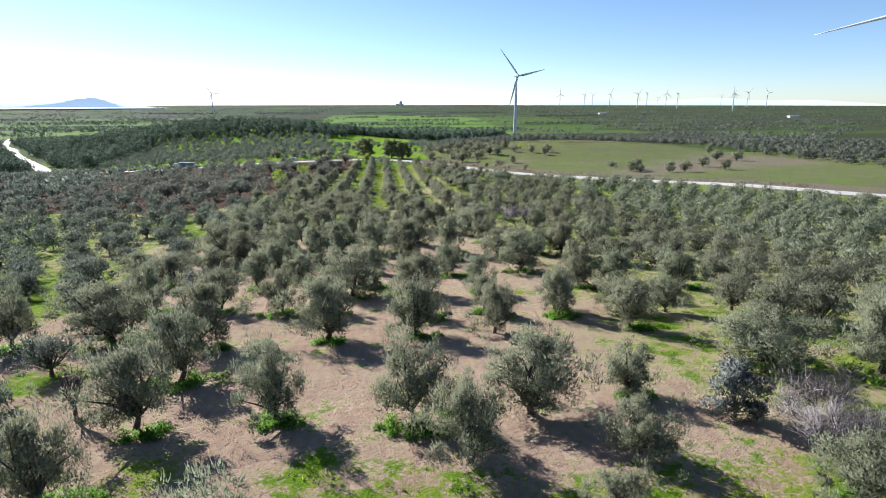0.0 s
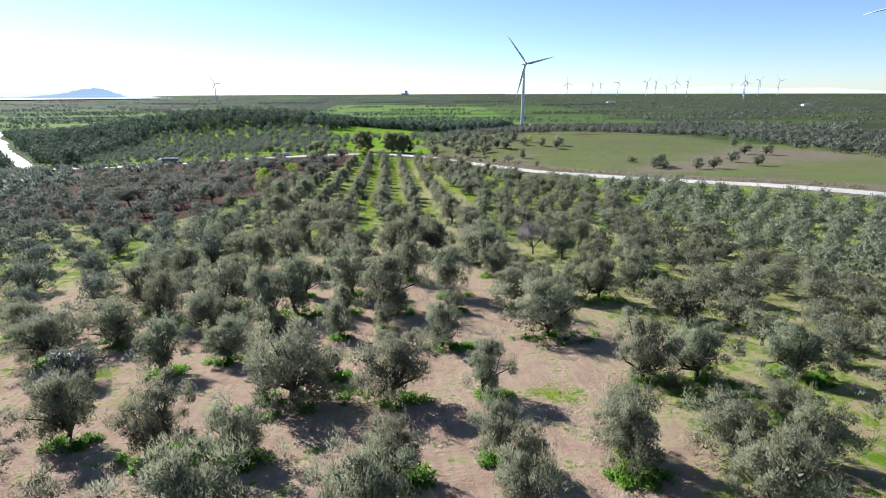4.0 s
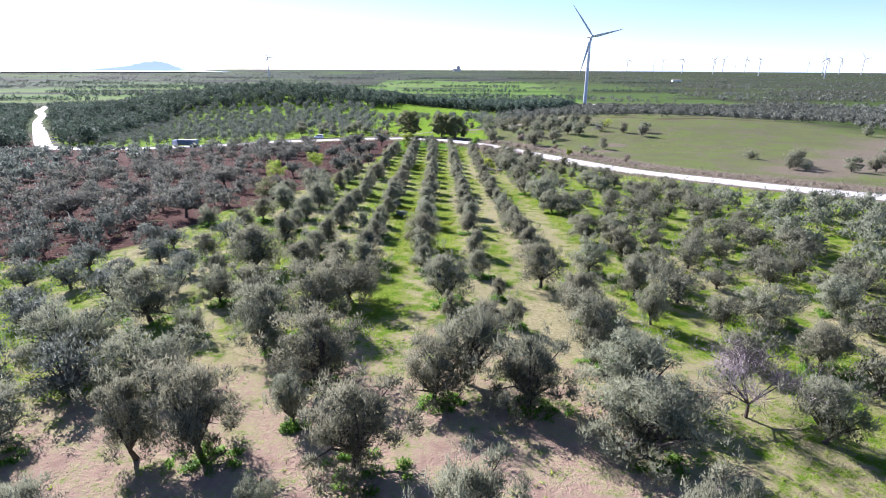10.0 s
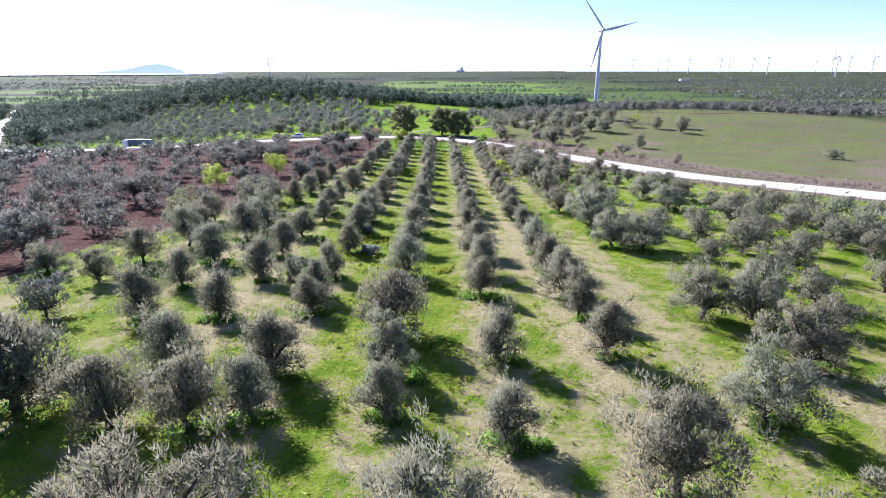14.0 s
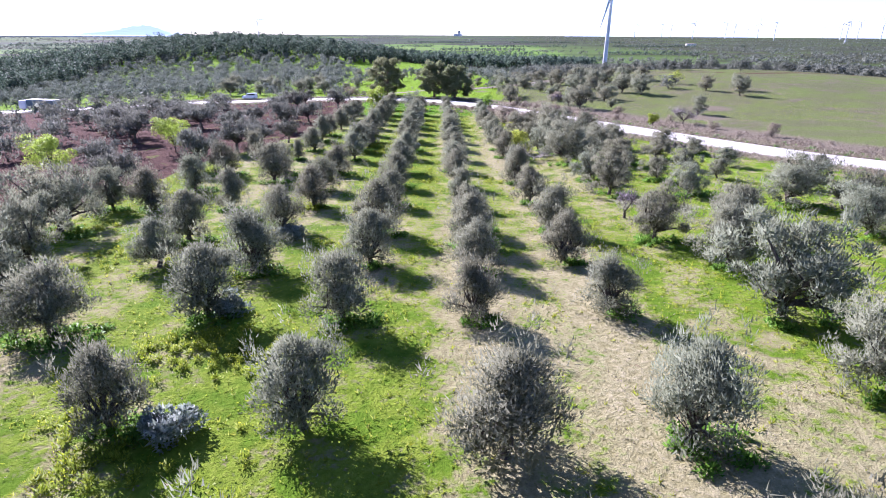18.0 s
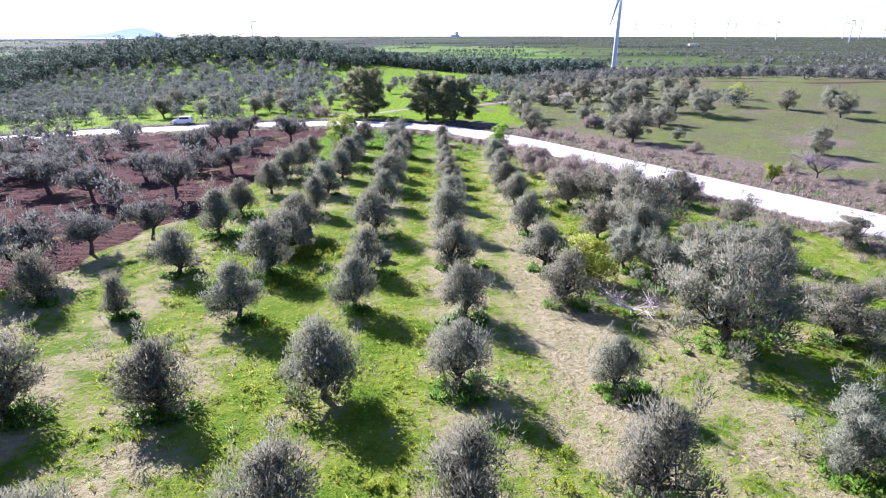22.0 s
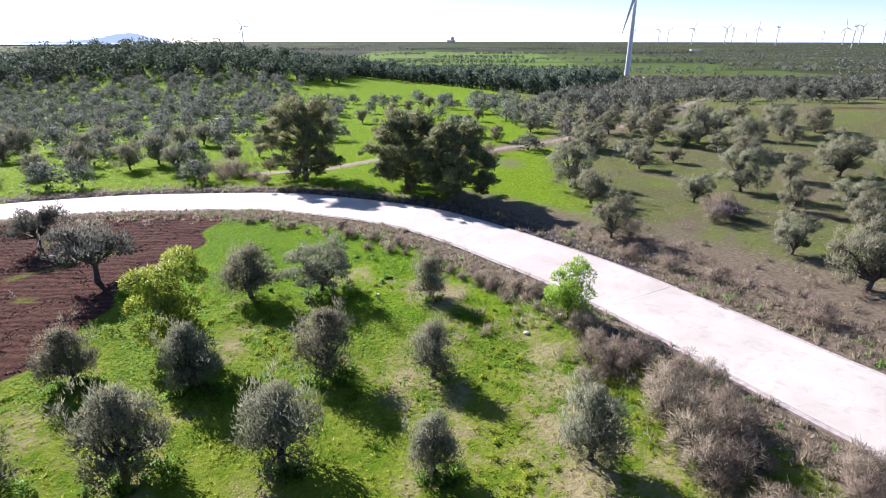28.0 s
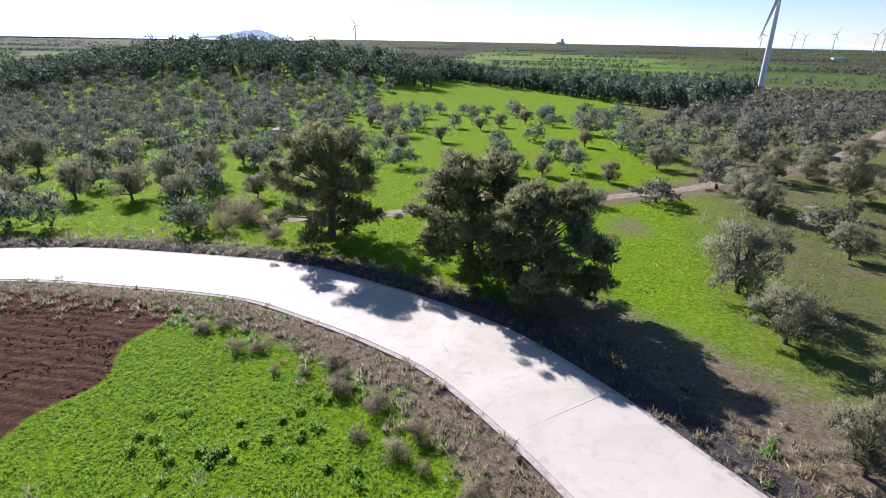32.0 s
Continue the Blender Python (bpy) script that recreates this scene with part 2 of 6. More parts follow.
def soil():
    """The open ground: pinkish soil, straw, spring grass, ploughed earth, verge gravel and far parcels, mixed by broad zones and fine noise."""
    m, t, b = shader("orchard_ground", 0.95, 0.04)
    wide, mid, fine, grain = noise_at(t, 0.10, 5, 0.6), noise_at(t, 0.55, 5, 0.6), noise_at(t, 3.2, 5, 0.65), noise_at(t, 14, 4, 0.7)
    earth = ramp(t, mid, [(0.25, (0.45, 0.315, 0.225)), (0.5, (0.60, 0.44, 0.32)), (0.75, (0.74, 0.575, 0.44))])
    earth = blend(t, maths(t, "MULTIPLY", fine, 0.34), earth, (0.26, 0.17, 0.125))
    till = node(t, "ShaderNodeTexWave", Scale=0.4, Distortion=7.0, Detail=4.0)
    t.links.new(t.nodes["Texture Coordinate"].outputs["Object"], till.inputs["Vector"])
    earth = blend(t, maths(t, "MULTIPLY", maths(t, "MULTIPLY", till.outputs["Fac"], fine), 0.3), earth, (0.22, 0.155, 0.12))
    rut = node(t, "ShaderNodeTexWave", Scale=0.19, Distortion=0.9, Detail=2.0)
    rut.inputs["Detail Scale"].default_value = 0.3
    t.links.new(t.nodes["Texture Coordinate"].outputs["Object"], rut.inputs["Vector"])
    lines = ramp(t, rut.outputs["Fac"], [(0.40, (0, 0, 0)), (0.5, (1, 1, 1)), (0.60, (0, 0, 0))])
    earth = blend(t, maths(t, "MULTIPLY", maths(t, "MULTIPLY", lines, mid), 0.4), earth, (0.30, 0.205, 0.16))
    straw = ramp(t, fine, [(0.3, (0.28, 0.265, 0.11)), (0.5, (0.445, 0.41, 0.21)), (0.72, (0.61, 0.55, 0.33))])
    grass = ramp(t, fine, [(0.25, (0.09, 0.178, 0.012)), (0.5, (0.215, 0.33, 0.022)), (0.75, (0.365, 0.46, 0.07))])
    grass = blend(t, maths(t, "MULTIPLY", mid, 0.5), grass, (0.27, 0.33, 0.05))
    furrow = ramp(t, fine, [(0.3, (0.085, 0.042, 0.029)), (0.55, (0.16, 0.084, 0.058)), (0.8, (0.26, 0.155, 0.11))])
    wave = node(t, "ShaderNodeTexWave", Scale=0.36, Distortion=6.5, Detail=4.0)
    wave.bands_direction = "Y"
    t.links.new(t.nodes["Texture Coordinate"].outputs["Object"], wave.inputs["Vector"])
    furrow = blend(t, maths(t, "MULTIPLY", maths(t, "MULTIPLY", wave.outputs["Fac"], mid), 1.1, clamp=True), furrow, (0.05, 0.026, 0.019))
    meadow = ramp(t, fine, [(0.25, (0.095, 0.118, 0.045)), (0.5, (0.17, 0.185, 0.08)), (0.8, (0.29, 0.285, 0.155))])
    meadow = blend(t, ramp(t, wide, [(0.40, (0, 0, 0)), (0.60, (1, 1, 1))]), meadow, blend(t, fine, (0.115, 0.178, 0.034), (0.235, 0.275, 0.09)))
    meadow = blend(t, ramp(t, noise_at(t, 0.07, 8, 0.7, distort=1.2), [(0.50, (0, 0, 0)), (0.63, (0.85, 0.85, 0.85))]), meadow, blend(t, fine, (0.15, 0.125, 0.085), (0.29, 0.25, 0.175)))
    stones = ramp(t, grain, [(0.3, (0.08, 0.076, 0.074)), (0.6, (0.14, 0.133, 0.127)), (0.85, (0.30, 0.285, 0.27))])
    gravel = ramp(t, fine, [(0.3, (0.155, 0.13, 0.085)), (0.55, (0.27, 0.23, 0.16)), (0.8, (0.41, 0.36, 0.27))])

    def share(name, noise_value, wobble, sharp):
        v = maths(t, "MULTIPLY_ADD", maths(t, "SUBTRACT", noise_value, 0.5), wobble, attribute(t, name).outputs["Fac"])
        return maths(t, "MULTIPLY_ADD", maths(t, "SUBTRACT", v, 0.5), sharp, 0.5, clamp=True)

    both = maths(t, "MULTIPLY_ADD", mid, 0.5, maths(t, "MULTIPLY", fine, 0.5))
    c = blend(t, share("straw", both, 2.6, 3.0), earth, straw)
    grass = blend(t, ramp(t, mid, [(0.48, (0, 0, 0)), (0.62, (0.85, 0.85, 0.85))]), grass, blend(t, fine, (0.07, 0.165, 0.006), (0.17, 0.32, 0.02)))
    lush = ramp(t, fine, [(0.25, (0.08, 0.195, 0.006)), (0.5, (0.19, 0.35, 0.012)), (0.75, (0.34, 0.51, 0.03))])
    grass = blend(t, share("lush", mid, 0.8, 2.0), grass, lush)
    c = blend(t, share("grass", both, 2.8, 3.5), c, grass)
    c = blend(t, share("meadow", mid, 0.5, 2.5), c, meadow)
    c = blend(t, share("gravel", fine, 1.0, 4.0), c, gravel)
    c = blend(t, share("shoulder", fine, 0.7, 5.0), c, stones)
    c = blend(t, share("plough", fine, 0.8, 5.0), c, furrow)
    parcel = attribute(t, "parcel")
    far = blend(t, maths(t, "MULTIPLY", maths(t, "MULTIPLY", wide, mid), 0.8), parcel.outputs["Color"], (0.07, 0.09, 0.04))
    c = blend(t, attribute(t, "far").outputs["Fac"], c, far)
    t.links.new(blend(t, 1.0, c, (0.68, 0.68, 0.68), "MULTIPLY"), b.inputs["Base Color"])
    ridge_ = maths(t, "MULTIPLY", wave.outputs["Fac"], attribute(t, "plough").outputs["Fac"])
    bump(t, b, maths(t, "ADD", maths(t, "MULTIPLY_ADD", grain, 0.5, fine), maths(t, "MULTIPLY", ridge_, 0.3)), 1.0, 0.24)
    return m


# ---- mesh helpers ----
def tri_mesh(name, verts, faces, material, smooth=False):
    """A mesh from arrays; columns past the third hold the leaves' shading normals."""
    verts, faces = np.asarray(verts, np.float32), np.asarray(faces, np.int32)
    shade = verts[:, 3:].copy() if verts.shape[1] == 6 else None
    verts = np.ascontiguousarray(verts[:, :3])
    me = bpy.data.meshes.new(name)
    me.vertices.add(len(verts))
    me.vertices.foreach_set("co", verts.ravel())
    k = faces.shape[1]
    me.loops.add(faces.size)
    me.loops.foreach_set("vertex_index", faces.ravel())
    me.polygons.add(len(faces))
    me.polygons.foreach_set("loop_start", np.arange(len(faces), dtype=np.int32) * k)
    me.polygons.foreach_set("use_smooth", np.full(len(faces), smooth))
    me.update(calc_edges=True)
    if shade is not None:
        me.polygons.foreach_set("use_smooth", np.ones(len(faces), bool))
        me.normals_split_custom_set_from_vertices(shade)
    me.materials.append(material)
    return me


def unit(v):
    return v / np.maximum(np.linalg.norm(v, axis=-1, keepdims=True), 1e-6)


def faced(tri, nrm):
    """Triangles wound towards their shading normals, packed with them."""
    g = np.cross(tri[:, 1] - tri[:, 0], tri[:, 2] - tri[:, 0])
    back = (g * nrm).sum(1) < 0
    tri[back] = tri[back][:, [1, 0, 2]]
    return np.concatenate([tri, np.repeat(nrm[:, None], 3, 1)], -1).reshape(-1, 6)


def leaves(centres, radii, n, length, width, r, up=0.3, flat=0.8, hollow=0.45, whole=True):
    """n loose leaf blades round clump centres; a blade is one long triangle."""
    pick = r.integers(0, len(centres), n)
    d = unit(r.normal(size=(n, 3)) + (0, 0, 0.25))
    rad = radii[pick, None] * (hollow + (1 - hollow) * np.sqrt(r.random((n, 1))))
    p = centres[pick] + d * rad * (1, 1, flat)
    way = unit(d * 0.7 + r.normal(size=(n, 3)) * 0.55 + (0, 0, up))
    side = unit(np.cross(way, r.normal(size=(n, 3))))
    ln, wd = length * (0.6 + 0.8 * r.random((n, 1))), width * (0.6 + 0.8 * r.random((n, 1)))
    out = unit(d * 0.7 + unit(p - centres.mean(0)) * 0.7) if whole else unit(d * 0.5 + (0, 0, 0.8))
    nrm = unit(out + (0, 0, 0.2) + r.normal(size=(n, 3)) * 0.22)
    v = faced(np.stack([p - side * wd, p + side * wd, p + way * ln], 1), nrm)
    return v, np.arange(3 * n).reshape(-1, 3)


def tube(a, b, ra, rb, sides=6):
    a, b = np.asarray(a, float), np.asarray(b, float)
    w = unit(b - a)
    s = unit(np.cross(w, (0.3, 0.9, 0.1)))
    q = np.cross(w, s)
    ang = np.arange(sides) * 2 * np.pi / sides
    ring = np.cos(ang)[:, None] * s + np.sin(ang)[:, None] * q
    v = np.concatenate([a + ring * ra, b + ring * rb])
    i = np.arange(sides)
    j = (i + 1) % sides
    return v, np.concatenate([np.stack([i, j, j + sides], 1), np.stack([i, j + sides, i + sides], 1)])


def merged(pieces):
    vs, fs, n = [], [], 0
    for v, f in pieces:
        vs.append(v)
        fs.append(np.asarray(f) + n)
        n += len(v)
    return np.concatenate(vs), np.concatenate(fs)


def part(name, data, parent, label="", m=None):
    ob = new(name, data)
    ob.parent = parent
    if m is not None:
        ob.matrix_basis = m
    return tagged(ob, label) if label else ob


def bm_mesh(name, bm, material, smooth=False):
    me = bpy.data.meshes.new(name)
    bm.to_mesh(me)
    bm.free()
    me.materials.append(material)
    if smooth:
        me.polygons.foreach_set("use_smooth", np.ones(len(me.polygons), bool))
    return me


def box(name, size, at, material, bevel=0.0, taper=None):
    bm = bmesh.new()
    bmesh.ops.create_cube(bm, size=1)
    for v in bm.verts:
        k = 1.0 if taper is None or v.co.z < 0 else taper
        v.co = Vector((v.co.x * size[0] * k, v.co.y * size[1] * k, v.co.z * size[2])) + Vector(at)
    if bevel:
        bmesh.ops.bevel(bm, geom=bm.edges[:], offset=bevel, segments=2, affect="EDGES")
    return bm_mesh(name, bm, material)


# ---- ground ----
PROFILE_Y = (-5200, -400, -150, -130, -112, -93, -84, -71, -55, -40, -28, -15, 0, 40, 80, 120, 150, 175, 200, 260, 330, 450, 611, 900, 1500, 2500, 3500, 4900, 6000)
PROFILE_Z = (0, 8, 7.2, 7.7, 6.6, 4.5, 3.5, 1.75, 0.45, -0.55, -1.1, -1.6, -2.2, -4.5, -6.2, -7.4, -8, -8.2, -8.4, -8.8, -11.5, -16.5, -20.5, -24, -24, -15, -4, 6, 6)


def ease(a, b, v):
    k = np.clip((v - a) / (b - a), 0, 1)
    return k * k * (3 - 2 * k)


def ground(x, y):
    x, y = np.asarray(x, float), np.asarray(y, float)
    on = ease(150, 420, y)
    d = np.where(y > 150, 150 + (np.sqrt(x * x * 0.5 + y * y) - 150) * on + (y - 150) * (1 - on), y)
    z = np.interp(d, PROFILE_Y, PROFILE_Z)
    z = z + np.clip(x, -70, 70) * (0.0066 + 0.0018 * np.clip(y, -100, 170) / 100) * (1 - ease(300, 700, y))
    z = z - 0.0007 * np.minimum(np.abs(x), 50) ** 2 * (1 - ease(-10, 30, y))
    z = z - 0.06 * np.clip(-x - 70, 0, 140) * ease(60, 200, y) * (1 - ease(260, 600, y))
    far_west = ease(0.36, 0.46, -x / np.maximum(y, 1.0)) * ease(2900, 3900, np.hypot(x, y))
    z = z * (1 - far_west) - 12 * far_west
    z = z + 21 * np.exp(-((x + 155) / 125) ** 2 - ((y - 400) / 78) ** 2)
    z = z + 5 * np.exp(-((x - 120) / 70) ** 2 - ((y - 230) / 70) ** 2)
    return z


def gz(x, y):
    return float(ground(x, y))


ROAD = [(-480, 640), (-408, 507), (-363, 447), (-300, 351), (-244, 271), (-204, 216), (-184, 195), (-157, 178), (-130, 166), (-101, 161), (-78, 163), (-58, 167.5),
        (-38, 173), (-27, 173.8), (-16, 173.4), (-8.8, 171), (-2, 167.8), (2.8, 164.6), (8, 159.2), (11.5, 154.8), (15.9, 149), (20.6, 140.8),
        (24.4, 133.5), (28.8, 125.5), (33.6, 116), (40, 103), (47.5, 88.5), (56, 75.5), (67, 63.5), (78, 52), (97, 36), (118, 16), (150, -14), (225, -85), (330, -190)]
TRACK = [(-24, 189), (-13.6, 191.7), (-6, 198), (2.1, 204.4), (11.3, 203.5), (17.9, 206.6), (30, 213.9), (64, 245), (110, 320), (158, 412)]


def dense(line, step):
    """A smooth line through the points, sampled evenly."""
    p = np.array(line, float)
    ext = np.vstack([2 * p[0] - p[1], p, 2 * p[-1] - p[-2]])
    out = []
    for i in range(1, len(ext) - 2):
        a, b, c, d = ext[i - 1:i + 3]
        n = max(2, int(np.hypot(*(c - b)) / step * 3))
        for k in np.linspace(0, 1, n, endpoint=False):
            out.append(0.5 * (2 * b + (c - a) * k + (2 * a - 5 * b + 4 * c - d) * k * k + (3 * b - a - 3 * c + d) * k ** 3))
    out = np.array(out + [p[-1]])
    s = np.r_[0, np.cumsum(np.hypot(*np.diff(out, axis=0).T))]
    q = np.arange(0, s[-1], step)
    return np.stack([np.interp(q, s, out[:, 0]), np.interp(q, s, out[:, 1])], 1)


ROAD_LINE, TRACK_LINE = dense(ROAD, 1.0), dense(TRACK, 1.5)


def off_line(x, y, line, reach):
    """Distance to a line, cut off at reach."""
    d = np.full(np.shape(x), float(reach))
    near = (x > line[:, 0].min() - reach) & (x < line[:, 0].max() + reach) & (y > line[:, 1].min() - reach) & (y < line[:, 1].max() + reach)
    px, py = x[near], y[near]
    best = np.full(px.shape, float(reach))
    for a, b in line[::2]:
        best = np.minimum(best, np.hypot(px - a, py - b))
    d[near] = best
    return d


PLOUGH_EDGE_Y = (8, 26, 33, 40, 47, 64, 77, 88, 94, 104, 110, 123, 142, 153, 164)
PLOUGH_EDGE_X = (-43, -40.5, -37.5, -34.5, -32.5, -29.8, -28.2, -25.8, -23.8, -21.2, -20.8, -19.5, -19.4, -18.9, -18.3)


RIM_X, RIM_Y = (60, 85, 111, 160, 210, 320), (250, 234, 216, 225, 240, 268)     # red earth along the meadow's far edge


def zones(x, y):
    """Shares of straw, grass, ploughed earth, gravel and far parcels, and the parcels' colours."""
    straw, grass = np.full(x.shape, 0.30), np.full(x.shape, 0.22)
    x0, x = x, x + 3.0 * np.sin(y / 8.3 + 1) + 1.6 * np.sin(y / 3.3 + x / 9)
    south = 1 - ease(-30, 10, y)
    # southern grove: bare soil in the middle, green to both sides
    east = ease(9, 22, x - 0.06 * (y + 60))
    west = ease(26, 40, -x) * (1 - ease(-70, -40, y)) + ease(34, 46, -x)
    grass = np.where(y < 60, np.maximum(grass, (0.46 + 0.14 * ease(-40, 0, y)) * np.maximum(east, west)), grass)
    grass = np.maximum(grass, 0.62 * (1 - ease(-118, -112, y)))
    straw = np.where(y < 60, np.maximum(straw, 0.3 + 0.35 * east), straw)
    straw = straw + 0.22 * ease(-62, -34, y) * (y < 60)
    x = x0
    for px, py, pr in ((-28, -101, 5), (-15, -113, 3), (-8, -114, 2.5), (-4, -116, 3), (17, -95, 4.5), (15, -102, 2.5), (26, -105, 3), (34, -94, 3), (-19, -79.5, 2), (13, -116, 2), (9, -83, 2.2), (-24, -74, 2.4),
                       (17, -83, 5), (26, -83, 3.5), (20, -89, 3), (30, -59, 4), (20, -54, 3), (28, -39, 5), (29, -51, 3), (-56, -10, 6), (-4, -18, 4), (-31, -3, 4), (33, -22, 5), (19, -26, 2.5), (27, -5, 5), (-29, -34, 2.4)):
        grass = np.maximum(grass, 0.68 * np.exp(-((x - px) ** 2 + (y - py) ** 2) / pr ** 2))
    # rows: straw to the east lanes, fresh green to the west lanes
    rows = ease(-36, -12, y + 0.3 * np.abs(x + 2)) * (1 - ease(30, 60, x)) * (1 - ease(166, 170, y))
    lane = 0.57 - 0.18 * ease(-1, 7, x) + 0.02 * ease(17, 26, -x) * (1 - ease(80, 120, y)) + 0.13 * ease(35, 75, y) + 0.12 * np.sin(y / 9.0 + x / 5.0) + 0.16 * np.cos((x + 6.7) * 0.938)
    lane = lane + 0.30 * ease(126, 140, y) + 0.14 * ease(150, 156, y) + 0.22 * ease(12, 18, x) - 0.05 * ease(50, 15, y) + 0.2 * np.exp(-((x + 4.5) / 5.0) ** 2) * (1 - ease(28, 50, y)) - 0.10 * ease(40, 60, y) * (1 - ease(105, 130, y))
    grass = grass * (1 - rows) + rows * lane
    straw = straw * (1 - rows) + rows * 0.95
    side = ease(14, 22, x) * (y > 0) * (1 - ease(150, 170, y))
    grass = grass * (1 - side) + side * 0.66
    for px, py, pr in ((0.5, 147.5, 2.6), (-3.5, 150, 2.2), (4.5, 145.5, 2.4), (-4.5, 141, 3.2), (-9, 138.5, 3.0), (0.5, 135, 3.5), (-11.5, 145, 2.0)):
        grass = grass - 0.5 * np.exp(-((x - px) ** 2 + (y - py) ** 2) / pr ** 2)
    # over the road: bright field to the west, dull meadow to the east
    road = off_line(x, y, ROAD_LINE, 30)
    over = y > np.interp(x, ROAD_LINE[:, 0], ROAD_LINE[:, 1])
    dull = ease(6, 42, x - 0.10 * (y - 190))
    grass = np.where(over, 1.25, grass)
    straw = np.where(over, 0.7, straw)
    meadow = np.where(over, dull, 0.0)
    lush = np.where(over, 1 - dull, np.maximum(ease(136, 152, y) * (x < 20), 0.4 * ease(14, 20, x) * (y > 20)))
    shoulder = np.where(over & (y < 260), (1 - ease(5.0, 6.8, road)) * (1 - ease(14, 28, x)), 0.0)
    verge = 1 - ease(5.0, 8.0, road)
    brush = (1 - ease(5, 12, road)) * (x > 8) * (~over) * ease(80, 100, y)
    gravel = np.maximum(verge * 0.95, 0.62 * brush)
    gravel = np.maximum(gravel, 0.58 * (1 - ease(6.5, 9.0, road)) * ~over)
    gravel = np.maximum(gravel, 0.75 * (1 - ease(8 + 5 * ease(20, 40, x), 20 + 6 * ease(20, 40, x), road)) * over * (x > 5))
    by_track = off_line(x, y, TRACK_LINE, 10)
    track = 1 - ease(0.9, 2.0, by_track)
    gravel = np.maximum(gravel, 0.62 * (1 - ease(2.5, 5.5, by_track)) * (x > -2) * (y < 260))
    gravel = np.maximum(gravel, 0.58 * np.exp(-((x - 15.5) / 4) ** 2 - ((y - 193) / 6) ** 2) * over)
    grass, straw = grass * (1 - track), straw * (1 - track * 0.6)
    edge = np.interp(y, PLOUGH_EDGE_Y, PLOUGH_EDGE_X) + 0.7 * np.sin(y / 2.7) + 0.5 * np.sin(y / 1.1 + 2)
    plough = ease(0.0, 2.0, edge - x) * ease(4, 12, y + 5 * np.sin(x / 13) + 3 * np.sin(x / 5.1)) * (1 - ease(-3, 1, y - np.interp(x, ROAD_LINE[:, 0], ROAD_LINE[:, 1]) + 5.0)) * ease(-330, -260, x)
    tuft = ease(1.15, 1.6, np.sin(x * 0.83 + 2 * np.sin(y * 0.47)) + np.sin(y * 0.71 + 2 * np.sin(x * 0.53))) * (plough > 0.5) * ease(2.5, 5, edge - x)
    plough = plough * (1 - 0.48 * tuft)
    grass = np.maximum(grass, 0.6 * tuft)
    red = np.exp(-((y - np.interp(x, RIM_X, RIM_Y) - 2.0 * np.sin(x / 7.0)) / 4.5) ** 2) * ease(70, 95, x)
    plough = np.maximum(plough, 0.62 * red)
    for px, py, pr in ((100, 80, 16), (122, 92, 20), (148, 112, 26), (185, 130, 40), (66, 142, 7), (58, 126, 6)):
        gravel = np.maximum(gravel, 0.85 * np.exp(-((x - px) ** 2 + (y - py) ** 2) / pr ** 2) * over)
    far = ease(400, 470, y) + ease(190, 240, np.abs(x + 20)) * (y > 180)
    far = np.clip(far, 0, 1)
    # far parcels, strips of green crops, stubble and scrub
    u, v = x * 0.94 + y * 0.22, y * 0.97 - x * 0.10
    ku, kv = np.floor(u / 190 + np.sin(v / 260)), np.floor(v / 70 + 0.6 * np.sin(u / 330))
    h = np.modf(np.abs(np.sin(ku * 12.9898 + kv * 78.233) * 43758.5453))[0]
    shades = np.array([(0.14, 0.29, 0.03), (0.07, 0.09, 0.05), (0.19, 0.36, 0.05), (0.08, 0.09, 0.06), (0.15, 0.13, 0.10), (0.09, 0.14, 0.05), (0.09, 0.095, 0.07), (0.16, 0.33, 0.04)])
    colour = 0.62 * shades[(h * 7.99).astype(int)]
    crop = np.where((x > -180) & (x < 330 + 0.12 * y) & (y > 590) & (y < 1900) & (h < 0.72), 1.0, 0.0) + np.where((x < -330) & (y > 640) & (y < 1700) & (h < 0.6), 0.8, 0.0)
    green = np.array((0.12, 0.29, 0.03)) + np.array((0.10, 0.04, 0.05)) * np.modf(h * 7)[0][..., None]
    colour = colour * (1 - crop[..., None]) + green * crop[..., None]
    heath = (0.55 + 0.45 * np.sin(u / 400 + 1) * np.sin(v / 310))[..., None] * ease(1500, 2600, y + np.abs(x))[..., None]
    colour = colour * (1 - 0.8 * heath) + np.array((0.06, 0.075, 0.062)) * 0.8 * heath
    wood = ((x < -60) & (y < 640)) | (x > 130 + 0.1 * y)
    colour = np.where(wood[..., None], colour * 0.45 + np.array((0.07, 0.08, 0.035)) * 0.55, colour)
    return dict(straw=straw, grass=grass, plough=plough, gravel=gravel, meadow=meadow, lush=lush, shoulder=shoulder, far=far), colour


def lines_from(core, step, last, grow):
    out, s = [core], step
    while out[-1] < last:
        s *= grow
        out.append(out[-1] + s)
    return out


